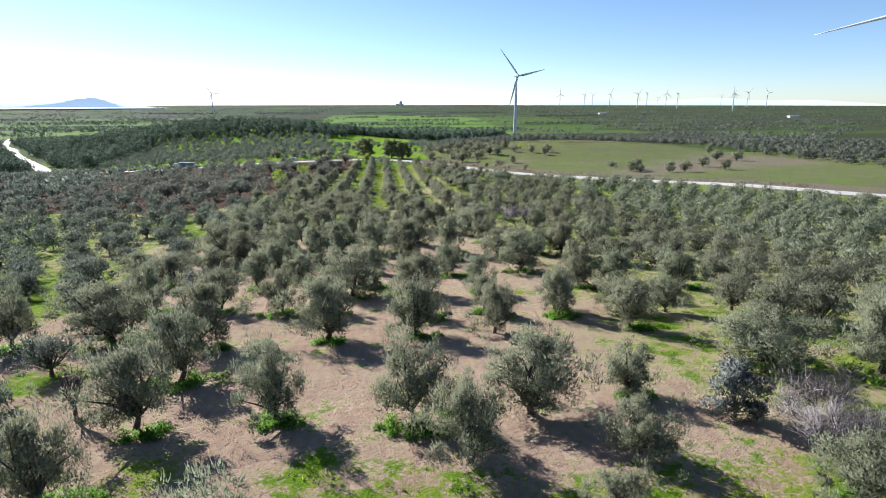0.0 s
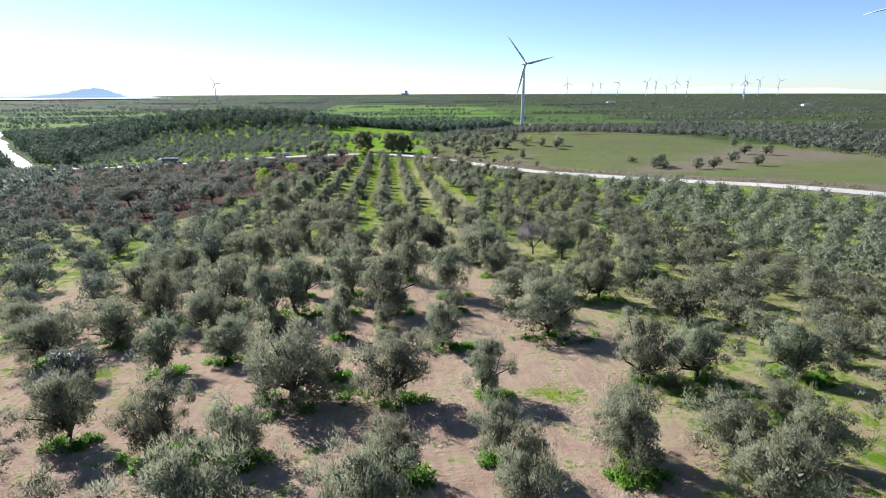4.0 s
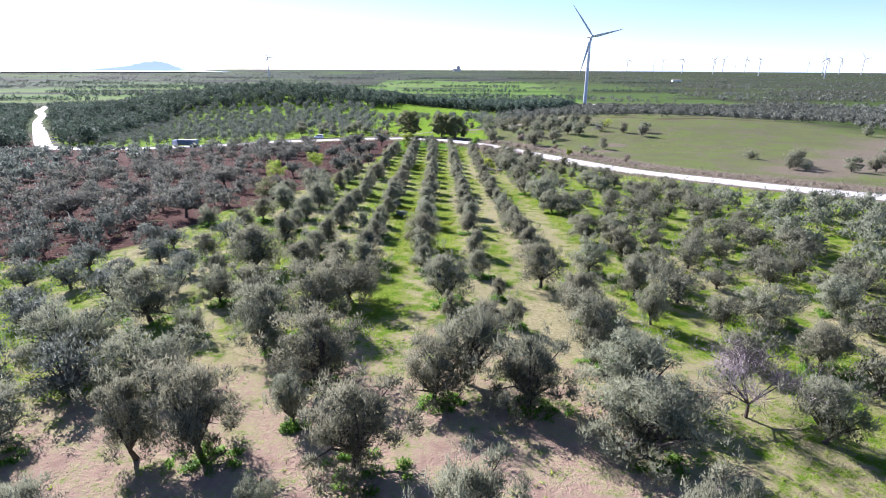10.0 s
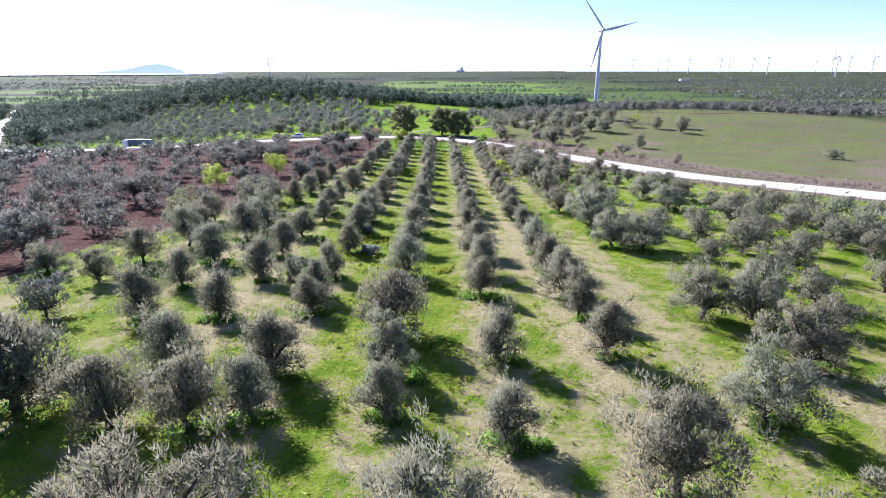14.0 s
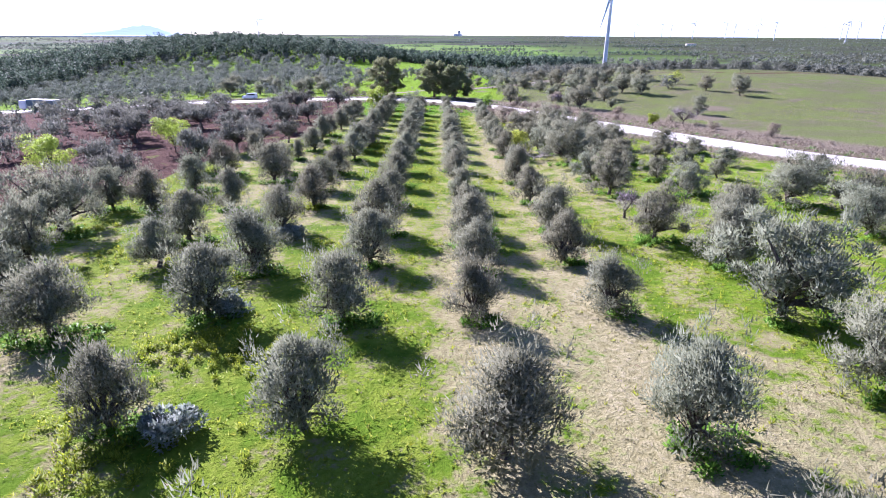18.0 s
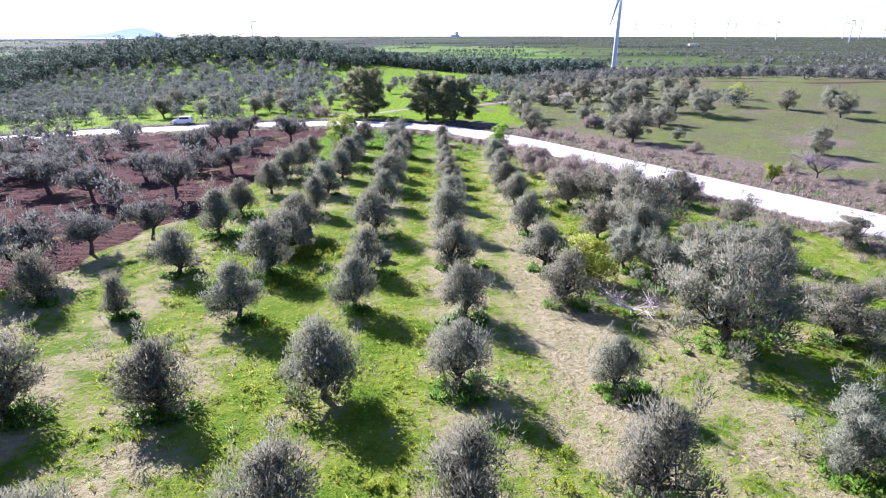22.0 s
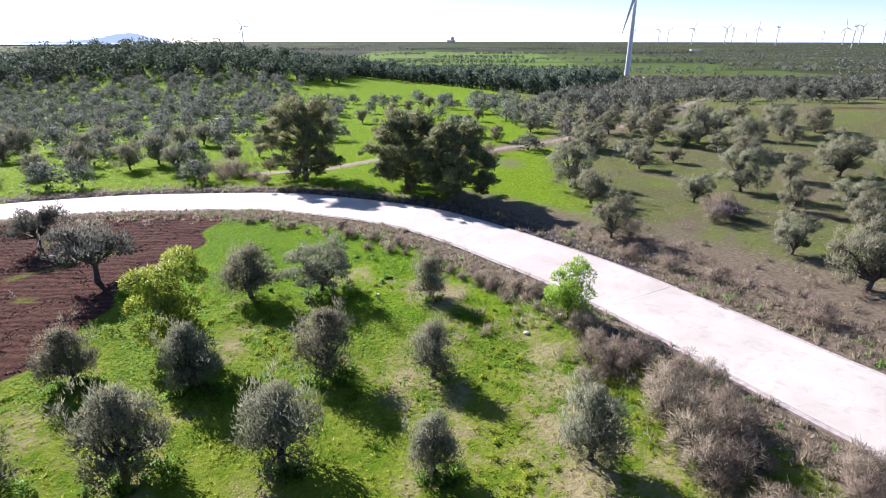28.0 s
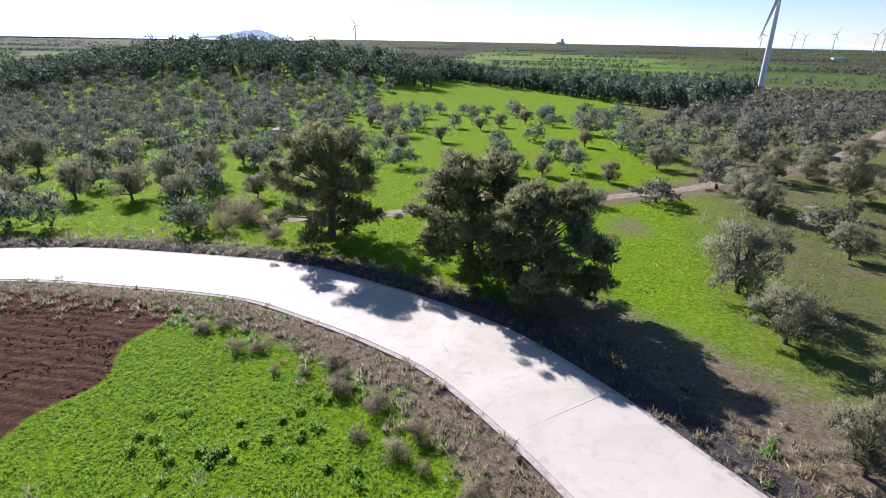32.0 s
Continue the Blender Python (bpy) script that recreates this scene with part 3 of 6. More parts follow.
def build_ground():
    xs = np.array(sorted([-v for v in lines_from(36, 0.8, 5000, 1.055)] + list(np.arange(-35.2, 35.6, 0.8)) + lines_from(36, 0.8, 5000, 1.055)))
    ys = np.array(sorted([-136 - (v - 0.8) for v in lines_from(0.8, 0.8, 900, 1.15)] + list(np.arange(-136, 200, 0.8)) + lines_from(200, 0.8, 5100, 1.03)))
    X, Y = np.meshgrid(xs, ys)
    Z = ground(X, Y)
    road = off_line(X, Y, ROAD_LINE, 30)
    masks, colour = zones(X, Y)
    near = (np.abs(X) < 70) & (Y < 210)
    rough = np.array([noise.fractal(Vector((a * 0.35, b * 0.35, 0)), 1.0, 2.0, 3) for a, b in zip(X[near], Y[near])])
    amount = np.where(road[near] < 5.2, 0.0, 0.07 + 0.05 * masks["plough"][near])
    Z[near] += rough * amount
    Z = Z + 0.25 * np.exp(-((road - 5.5) / 0.8) ** 2) * (Y < 210) * (Y > 60) - 0.12 * (road < 4.0)
    ny, nx = X.shape
    i = (np.arange(ny - 1)[:, None] * nx + np.arange(nx - 1)[None]).ravel()
    faces = np.stack([i, i + 1, i + nx + 1, i + nx], 1)
    me = tri_mesh("ground", np.stack([X, Y, Z], -1).reshape(-1, 3), faces, soil(), True)
    for name, values in masks.items():
        me.attributes.new(name, "FLOAT", "POINT").data.foreach_set("value", values.ravel().astype(np.float32))
    rgba = np.concatenate([colour.reshape(-1, 3), np.ones((colour.shape[0] * colour.shape[1], 1))], 1).astype(np.float32)
    me.attributes.new("parcel", "FLOAT_COLOR", "POINT").data.foreach_set("color", rgba.ravel())
    return tagged(new("ground", me), "rolling orchard land with bare soil, spring grass and ploughed earth", "ground", kind="structure")


build_ground()


def ribbon(line, half, lift, thick, name, material):
    """A strip of even width along a line, with sides."""
    tan = unit(np.gradient(line, axis=0))
    nor = np.stack([-tan[:, 1], tan[:, 0]], 1)
    z = ground(line[:, 0], line[:, 1])
    rows = []
    for off, dz in ((-half, lift - thick), (-half, lift), (0, lift + 0.04), (half, lift), (half, lift - thick)):
        p = line + nor * off
        rows.append(np.column_stack([p, z + dz]))
    v = np.stack(rows, 1).reshape(-1, 3)
    n, k = len(line), 5
    i = (np.arange(n - 1)[:, None] * k + np.arange(k - 1)[None]).ravel()
    f = np.stack([i, i + 1, i + k + 1, i + k], 1)
    ends = np.array([[0, 1, 2, 3], [k * (n - 1) + 3, k * (n - 1) + 2, k * (n - 1) + 1, k * (n - 1)]])
    return tri_mesh(name, v, np.concatenate([f, ends]), material)


def build_road():
    bed = tagged(new("road", ribbon(ROAD_LINE, 3.9, 0.04, 0.3, "road", plain("road_bed_gravel", (0.36, 0.33, 0.30), 0.95, 0, 0.3, 3, 0.02))),
                 "bright concrete country road on a gravel bed", "road", kind="structure")
    step, i = 19, 0
    while i < len(ROAD_LINE) - step - 1:
        seg = ROAD_LINE[i:i + step + 1].copy()
        d = unit(seg[-1] - seg[-2])
        seg[-1] -= d * 0.02
        part("concrete_slab", ribbon(seg, 3.55, 0.075, 0.12, "concrete_slab", CONCRETE), bed)
        i += step
    t = tagged(new("farm_track", ribbon(TRACK_LINE, 0.95, 0.03, 0.2, "farm_track", plain("track_earth", (0.215, 0.185, 0.13), 0.95, 0, 0.3, 1.5, 0.03))),
               "pale earth farm track through the grass", "track", kind="structure")
    return bed, t


build_road()


# ---- trees ----
def olive_arrays(seed, style, n_leaf, long, broad):
    """Vertices and faces of an olive's crown and trunk; crown about 3.6 m wide."""
    r = np.random.default_rng(seed)
    n = 36 if style == "row" else 50
    a, u = r.random(n) * 2 * np.pi, np.sqrt(r.random(n))
    if style == "row":
        h = r.random(n)
        wide = 1.25 * np.sin(np.clip(0.25 + h * 0.8, 0, 1) * np.pi) ** 0.6
        c = np.stack([np.cos(a) * u * wide, np.sin(a) * u * wide, 0.45 + h * 2.4], 1)
        radii, fork = 0.40 + 0.32 * r.random(n), 0.45
    else:
        lobes = r.normal(size=(5, 3)) * (0.75, 0.75, 0.35)
        k = r.integers(0, 5, n)
        h = r.random(n) ** 0.8
        wide = 1.25 * np.sqrt(np.clip(1.05 - (h - 0.35) ** 2 * 1.6, 0.1, 1))
        c = np.stack([np.cos(a) * u * wide + lobes[k, 0] * 0.7, np.sin(a) * u * wide + lobes[k, 1] * 0.7, 0.5 + h * 2.45 + lobes[k, 2] * 0.8], 1)
        c[:, 2] = np.clip(c[:, 2], 0.42, 4)
        radii, fork = 0.30 + 0.32 * r.random(n), 0.5
        if style == "open":
            c[:, 2], radii, fork = 1.25 + 0.62 * (c[:, 2] - 0.42), radii * 0.85, 0.95
    c[:, :2] -= c[:, :2].mean(0)
    c[:, :2] *= (1.55 if style == "row" else 2.35) / np.ptp(np.percentile(c[:, :2], (5, 95), axis=0), axis=0)
    core = leaves(c, radii * 0.55, n_leaf // 9, long * 1.7, broad * 2.4, r, 0.2, 0.8, 0.1)
    skin = leaves(c, radii, n_leaf - n_leaf // 9 - n_leaf // 7, long * 1.25, broad * 0.95, r, 1.15)
    sprigs = c[r.integers(0, n, 30)] + r.normal(size=(30, 3)) * (0.5, 0.5, 0.3) + (0, 0, 0.32)
    tips = leaves(sprigs, np.full(30, 0.27), n_leaf // 7, long * 1.5, broad * 0.9, r, 1.6, 1.7, 0.0)
    crown = merged([core, skin, tips])
    pieces, base = [], np.array((0.0, 0, -0.15))
    knee = np.array((r.normal() * 0.12, r.normal() * 0.12, fork))
    pieces.append(tube(base, knee * (0.6, 0.6, 0.5), 0.17, 0.125, 8))
    pieces.append(tube(knee * (0.6, 0.6, 0.5), knee, 0.125, 0.105, 8))
    if n_leaf > 1000:
        for j in r.choice(n, 16, replace=False):
            mid = (knee + c[j]) / 2 + r.normal(size=3) * 0.12 + (0, 0, 0.1)
            pieces.append(tube(knee, mid, 0.08, 0.045, 5))
            pieces.append(tube(mid, c[j], 0.05, 0.015, 4))
            for _ in range(2):
                pieces.append(tube(mid, c[r.integers(0, n)] * 0.6 + mid * 0.4, 0.03, 0.008, 3))
    return crown, merged(pieces)


def olive_meshes(seed, style):
    crown, trunk = olive_arrays(seed, style, {"row": 8600, "grove": 11500, "open": 6200}[style], 0.12, 0.0195)
    return tri_mesh("crown", *crown, OLIVE), tri_mesh("trunk", *trunk, BARK)


def joined_olives(name, places, kinds, material, label, r):
    """Many olives in one mesh, each a turned and scaled copy of one of the given crowns. places: x, y, width, height."""
    cv, cf, tv, tf, nc, nt = [], [], [], [], 0, 0
    for x, y, w, h in places:
        (v, f), (q, g) = kinds[r.integers(0, len(kinds))]
        a = r.uniform(0, 6.283)
        turn = np.array(((math.cos(a), -math.sin(a), 0), (math.sin(a), math.cos(a), 0), (0, 0, 1)))
        m = turn * np.array((w / 3.8, w / 3.8, h / 3.8))[:, None]
        at = (x, y, gz(x, y))
        cv.append(np.concatenate([v[:, :3] @ m.T + at, v[:, 3:] @ turn.T], 1))
        cf.append(f + nc)
        tv.append(q @ m.T + at)
        tf.append(g + nt)
        nc, nt = nc + len(v), nt + len(q)
    ob = new(name, tri_mesh(name, np.concatenate(cv), np.concatenate(cf), material))
    part("trunks", tri_mesh("trunks", np.concatenate(tv), np.concatenate(tf), BARK), ob)
    return tagged(ob, label, "trees", kind="stuff")


def tree_thing(name, crown, trunk, label, category, group=""):
    e = new(name)
    part("crown", crown, e)
    part("trunk", trunk, e)
    return tagged(e, label, category, group)


def stand(x, y, s, sz, turn, lean=0.0):
    return Matrix.Translation((x, y, gz(x, y))) @ Matrix.Rotation(turn, 4, "Z") @ Matrix.Rotation(lean, 4, "X") @ Matrix.Diagonal((s, s, sz, 1))


def plant(kinds, places, spread, tall):
    """Copies of the given model trees at places (x, y, crown width and, where known, height)."""
    for x, y, d, *high in places:
        src = kinds[rng.integers(0, len(kinds))]
        s = d / spread * rng.uniform(0.97, 1.06)
        sz = min(high[0], 5.5) / 3.4 if high else (0.45 + 0.55 * d / spread) * tall * rng.uniform(0.9, 1.1)
        copy_thing(src, stand(x, y, s, sz, rng.uniform(0, 6.28), rng.uniform(-0.06, 0.06)))


def models(style, count, seed, label, group, leaf=None, light=False):
    out = []
    for i in range(count):
        if light:
            ca, ta = olive_arrays(seed + i, style, 4200, 0.18, 0.030)
            crown, trunk = tri_mesh("crown", *ca, OLIVE), tri_mesh("trunk", *ta, BARK)
        else:
            crown, trunk = olive_meshes(seed + i, style)
        if leaf:
            crown.materials[0] = leaf
        out.append(tree_thing("olive_tree", crown, trunk, label, "olive tree", group))
    return out


ROW_TREES = {
    -23.5: [(-6.2, 5.8), (6.5, 3.3), (13.8, 2.8), (21.8, 3.5), (31.4, 4.1), (36.4, 3.8), (55.5, 3.2), (63.2, 2.8), (71.4, 3.2), (83.5, 2.8)],
    -16.8: [(-8.4, 3.5), (-1.5, 3.5), (6.3, 2.7), (15.6, 3.2), (23.3, 3.5), (31.8, 3.4), (41.2, 2.8), (46.4, 3.1), (55.4, 2.8), (67.3, 3.6), (71.7, 3.5), (81.3, 1.6), (88.4, 3.1), (97.6, 3.2), (104.1, 2.8), (112.9, 3.0), (120.2, 4.0), (126.4, 4.1), (134.6, 2.9)],
    -10.0: [(-7.6, 2.8), (-3.1, 3.6), (7.0, 2.7), (10.4, 2.5), (15.8, 2.6), (24.6, 2.4), (33.9, 3.4), (40.5, 3.8), (48.9, 3.0), (56.4, 3.1), (63.1, 3.2), (71.9, 3.0), (80.7, 3.1), (88.3, 3.4), (92.7, 3.4), (96.9, 3.6), (103.8, 2.8), (112.3, 3.5), (120.3, 3.4), (127.8, 3.5), (134.3, 2.7), (145.8, 3.6)],
    -3.0: [(-7.8, 2.4), (2.4, 4.5), (15.8, 3.1), (24.5, 3.0), (33.2, 3.1), (41.4, 3.1), (48.4, 3.3), (56.7, 2.5), (64.5, 3.1), (72.6, 3.3), (81.9, 2.8), (88.1, 2.5), (97.1, 3.6), (106.4, 2.9), (113.9, 3.7), (120.3, 2.8), (128.0, 3.3), (135.2, 3.2)],
    3.6: [(-9.9, 2.3), (-1.5, 2.8), (10.3, 2.5), (16.1, 3.1), (22.9, 3.8), (33.4, 2.7), (40.3, 3.0), (45.2, 3.1), (49.0, 2.7), (56.7, 2.3), (65.2, 2.9), (73.3, 2.8), (80.7, 2.6), (89.2, 2.9), (97.3, 3.2), (106.1, 2.9), (112.0, 2.3), (117.0, 2.5), (121.3, 2.6), (127.3, 2.1), (134.9, 2.7), (145.1, 2.5)],
    10.3: [(-1.0, 2.8), (10.2, 3.6), (17.2, 3.0), (23.5, 3.0), (34.1, 2.8), (41.9, 2.9), (48.8, 3.0), (57.5, 2.6), (65.9, 3.0), (72.7, 2.0), (82.5, 2.8), (88.9, 2.9), (97.1, 3.0), (106.6, 3.0), (113.2, 2.7), (119.6, 2.8), (127.9, 2.7)],
}
GROVE_SOUTH = [(13.2, -118.7, 3.7, 3.0), (3.7, -118.6, 2.3, 2.2), (-18.5, -114.7, 2.9, 4.0), (6.3, -114.5, 2.8, 2.9), (-1.4, -114.0, 3.2, 3.6), (-3.5, -109.9, 3.5, 4.1), (2.6, -109.8, 4.7, 4.1), (-10.7, -108.7, 2.9, 4.3), (-17.6, -108.7, 4.0, 4.5), (8.4, -108.4, 2.8, 3.2), (25.8, -106.7, 5.6, 5.6), (19.1, -104.7, 6.2, 3.9), (3.4, -96.2, 3.3, 4.1), (14.4, -96.2, 3.6, 3.8), (-9.4, -96.0, 4.4, 4.7), (-2.7, -95.9, 3.9, 4.5), (-18.2, -95.4, 4.6, 4.7), (9.6, -92.3, 2.7, 3.8), (19.5, -92.1, 2.8, 3.0), (-26.4, -92.0, 6.3, 4.9), (-34.0, -91.9, 3.5, 4.7), (4.9, -91.9, 1.5, 2.3)]
GROVE_SOUTH_MID = [(15.5, -91.3, 3.9, 3.0), (-1.7, -91.1, 2.5, 3.2), (3.7, -90.2, 2.3, 3.3), (10.2, -90.0, 2.7, 3.7), (-9.8, -88.3, 2.7, 3.6), (21.1, -87.5, 2.7, 2.1), (-14.1, -87.1, 3.6, 4.1), (-20.2, -84.9, 3.4, 4.0), (-27.0, -83.3, 2.9, 4.5), (4.3, -82.7, 2.7, 3.7), (-1.7, -82.5, 4.4, 4.2), (26.1, -82.0, 4.0, 4.2), (15.5, -81.6, 4.1, 4.7), (19.3, -81.6, 4.3, 4.0), (-8.2, -81.4, 5.8, 5.4), (-6.3, -78.1, 2.3, 2.5), (-19.0, -74.6, 3.4, 4.1), (-14.6, -72.6, 3.6, 3.3), (2.4, -72.6, 3.3, 4.0), (-2.2, -72.5, 2.0, 1.7), (11.6, -70.5, 6.3, 4.8), (-30.4, -69.4, 4.7, 3.9), (-6.4, -68.9, 2.4, 3.3)]
GROVE_MID = [(-2.4, -67.6, 1.7, 2.4), (-18.4, -66.1, 3.7, 4.2), (-26.5, -65.9, 5.1, 3.8), (-13.0, -65.9, 2.5, 2.2), (4.5, -63.1, 1.8, 2.4), (10.7, -62.7, 3.9, 4.3), (-14.1, -62.2, 4.2, 5.8), (-2.0, -62.1, 5.7, 5.8), (-19.2, -62.0, 3.3, 3.6), (-6.3, -62.0, 1.7, 2.9), (-23.8, -61.3, 3.7, 5.0), (-37.1, -61.1, 4.2, 3.1), (-11.2, -60.9, 4.4, 5.7), (20.5, -60.6, 4.5, 4.8), (17.1, -60.1, 2.8, 3.6), (4.6, -57.4, 3.9, 5.7), (15.2, -57.3, 2.3, 3.6), (-27.6, -56.8, 5.0, 5.8), (-19.6, -56.7, 5.4, 5.8), (-6.0, -55.3, 4.8, 5.8), (-11.1, -55.1, 1.9, 3.7), (23.0, -50.6, 4.2, 4.4), (11.2, -50.1, 3.8, 4.7), (0.4, -50.0, 3.8, 5.3)]
GROVE_NORTH_MID = [(30.1, -49.8, 3.9, 4.0), (-19.8, -49.2, 3.2, 3.8), (-10.3, -46.8, 1.8, 2.0), (30.1, -45.4, 3.8, 3.9), (-31.5, -45.2, 4.5, 4.4), (-5.9, -43.2, 5.2, 5.8), (10.8, -42.5, 6.3, 4.7), (-18.8, -42.1, 3.4, 5.0), (-15.2, -41.8, 4.9, 5.5), (22.5, -40.9, 3.6, 4.2), (-29.1, -40.8, 5.7, 4.2), (-10.5, -39.1, 1.9, 3.7), (4.9, -37.2, 4.7, 5.8), (11.7, -36.6, 5.5, 4.7), (-1.5, -36.3, 3.8, 4.8), (1.0, -34.2, 5.1, 5.8), (-10.1, -33.3, 5.6, 5.0), (-22.3, -33.1, 6.2, 4.6), (28.9, -31.3, 4.0, 4.0), (11.2, -30.4, 4.9, 5.3), (-30.6, -29.1, 6.3, 5.8)]
GROVE_NORTH = [(-15.6, -27.9, 4.9, 5.8), (3.2, -25.7, 2.4, 3.2), (-22.9, -25.1, 2.1, 3.0), (5.6, -24.1, 1.9, 2.8), (-0.1, -23.7, 1.7, 3.2), (-17.9, -23.5, 3.6, 4.0), (-12.0, -23.4, 5.4, 5.8), (18.5, -23.3, 2.7, 4.5), (29.4, -23.0, 5.3, 4.2), (11.9, -22.3, 3.8, 4.6), (-28.8, -20.9, 5.5, 5.6), (38.6, -19.2, 4.2, 4.2), (12.5, -19.2, 3.6, 3.3), (-0.1, -17.9, 4.6, 4.9), (-10.1, -17.3, 5.8, 5.3), (5.0, -17.1, 1.2, 2.3), (-19.9, -16.8, 4.6, 4.1), (-23.8, -16.6, 3.4, 4.2), (19.5, -15.9, 4.2, 4.6), (10.0, -13.7, 4.6, 5.0)]
EAST_SIDE_TREES = [(22.3, 24.8, 5.6, 3.9), (19.3, 26.5, 3.9, 4.4), (19.1, 33.4, 5.5, 5.4), (19.9, 40.9, 4.1), (22.6, 45.6, 3.6), (17.4, 46.3, 3.9, 3.9), (33.9, 47.4, 5.3, 3.5), (40.6, 48.3, 2.7, 2.5), (-28.0, 49.2, 5.5), (-27.4, 55.7, 3.2), (33.6, 56.5, 5.0, 3.7), (26.0, 60.5, 3.5, 3.0), (18.3, 60.7, 4.2, 4.4), (25.3, 67.2, 2.7, 2.6), (18.0, 67.4, 3.5, 3.2), (32.7, 68.2, 2.5, 2.2), (31.3, 74.0, 2.9, 2.5), (37.3, 75.5, 2.5, 2.3)]
EAST_ROAD_TREES = [(24.4, 77.0, 4.6, 3.1), (17.8, 77.2, 5.8, 5.4), (30.6, 80.6, 3.5, 2.8), (23.3, 83.0, 4.0, 3.7), (37.3, 84.7, 2.6, 2.1), (17.6, 85.2, 3.3, 3.5), (23.4, 86.1, 4.1, 3.6), (16.2, 88.1, 3.1, 3.4), (27.6, 89.0, 2.3, 3.2), (22.3, 89.1, 4.2, 3.4), (18.3, 91.4, 3.6, 4.1), (35.9, 92.7, 3.0, 2.3), (19.4, 94.8, 5.3), (16.0, 94.9, 3.4, 3.2), (29.4, 97.9, 2.7, 2.6), (20.0, 103.8, 5.1, 4.8), (27.4, 105.6, 3.4, 3.5), (16.2, 106.1, 4.6, 4.3), (-5.1, 146.5, 4.3)]
PLOUGHED_TREES = [(-63.9, 22.6, 6.5), (-45.4, 24.3, 6.5), (-61.4, 37.7, 6.5), (-50.7, 56.8, 6.5), (-32.7, 66.0, 5.0), (-27.4, 74.6, 4.6, 5.2), (-39.5, 74.7, 4.7), (-27.5, 87.6, 4.9, 4.9), (-25.7, 92.8, 4.0, 3.7), (-22.4, 96.2, 3.5, 3.7), (-46.9, 96.9, 5.6, 4.9), (-51.4, 103.4, 6.5), (-35.7, 110.1, 4.7, 4.3), (-26.7, 110.6, 4.8, 5.4), (-43.5, 114.5, 5.8), (-35.4, 121.2, 5.2, 3.9), (-50.9, 122.2, 6.6, 3.9), (-25.5, 124.7, 4.7, 4.0), (-56.7, 125.8, 5.4), (-34.0, 134.3, 4.6, 4.9), (-27.5, 140.2, 3.5, 2.7), (-32.9, 145.2, 5.2, 5.4), (-36.2, 148.7, 6.3, 4.4), (-23.7, 149.4, 5.6, 5.0), (-54.2, 152.4, 4.7, 4.0), (-33.6, 157.5, 4.4, 4.1)]
MEADOW_TREES = [(112.0, 79.0, 4.8, 4.0), (119.0, 79.5, 5.2, 4.2), (140.0, 101.0, 5.2, 4.2), (141.0, 86.0, 4.8, 4.0), (166.0, 132.0, 6.0, 4.6), (175.0, 129.0, 5.6, 4.4), (186.0, 172.0, 5.0, 4.0), (80.0, 175.0, 4.8, 4.0), (89.0, 174.0, 5.0, 4.2), (58.9, 131.7, 4.2, 3.8), (98.0, 84.0, 4.6, 4.0), (102.0, 87.5, 5.4, 4.6), (104.5, 92.5, 4.2, 3.8), (100.4, 80.6, 3.2, 2.8), (84.5, 163.7, 4.8, 4.4), (99.0, 106.0, 4.2, 2.2), (35.9, 145.1, 6.7, 5.3), (43.8, 145.6, 2.3, 2.0), (34.8, 152.5, 3.8, 3.5), (20.6, 157.7, 4.1, 3.8), (45.8, 159.1, 4.2), (48.1, 163.0, 5.1, 3.5), (42.4, 164.7, 3.0, 3.2), (33.6, 168.8, 3.9, 3.2), (21.8, 169.5, 4.7), (59.5, 170.9, 7.3, 5.4), (40.9, 172.4, 5.8, 5.3), (49.5, 176.7, 3.5, 3.0), (21.3, 177.3, 6.5, 5.4), (56.2, 177.4, 7.0, 5.1), (33.3, 185.9, 3.8, 3.2), (49.8, 188.7, 4.7), (39.5, 189.1, 2.9, 2.2), (52.0, 192.9, 7.1, 5.0), (48.6, 194.4, 2.9), (62.5, 197.6, 3.0)]
MEADOW_NORTH_TREES = [(39.1, 198.0, 1.8), (30.3, 199.1, 4.3, 3.4), (46.2, 200.2, 5.2), (57.8, 202.4, 4.9), (30.2, 203.2, 6.0), (49.5, 203.2, 6.7, 5.4), (64.6, 204.4, 5.6, 4.7), (71.3, 205.2, 6.3, 4.2), (42.5, 205.7, 5.7, 5.0), (56.5, 210.2, 6.0), (15.6, 213.0, 3.2), (68.6, 213.4, 5.4), (37.7, 215.5, 5.6, 4.2), (42.6, 217.0, 4.5), (29.8, 218.8, 5.8), (64.5, 219.0, 4.5), (57.8, 221.2, 5.0), (23.8, 222.8, 4.3), (46.0, 223.2, 5.0), (52.9, 226.0, 5.0), (36.4, 226.0, 3.9)]
FIELD_TREES = [(-64.4, 188.3, 5.8, 4.6), (-55.4, 189.2, 3.9, 3.4), (-35.3, 190.9, 4.6), (-50.6, 192.5, 4.0, 4.3), (-43.8, 193.7, 4.6, 4.0), (-29.1, 197.3, 3.6), (-41.3, 197.6, 4.8, 4.8), (-69.1, 201.4, 3.3), (-26.3, 202.6, 2.8, 3.9), (-39.6, 203.8, 5.0, 5.0), (-67.9, 204.7, 5.1, 5.2), (-59.1, 207.5, 4.3), (-58.1, 211.8, 4.9), (-41.0, 215.7, 4.5), (1.9, 216.0, 3.4), (6.4, 216.7, 2.9), (-18.5, 230.6, 3.6), (11.5, 235.9, 2.0), (14.4, 242.2, 2.7), (-13.6, 243.9, 3.4), (-24.3, 244.8, 3.5), (26.5, 250.1, 3.9), (-7.4, 261.2, 3.2), (-33.7, 262.2, 3.3), (-3.4, 268.4, 3.4), (2.4, 277.0, 3.6)]
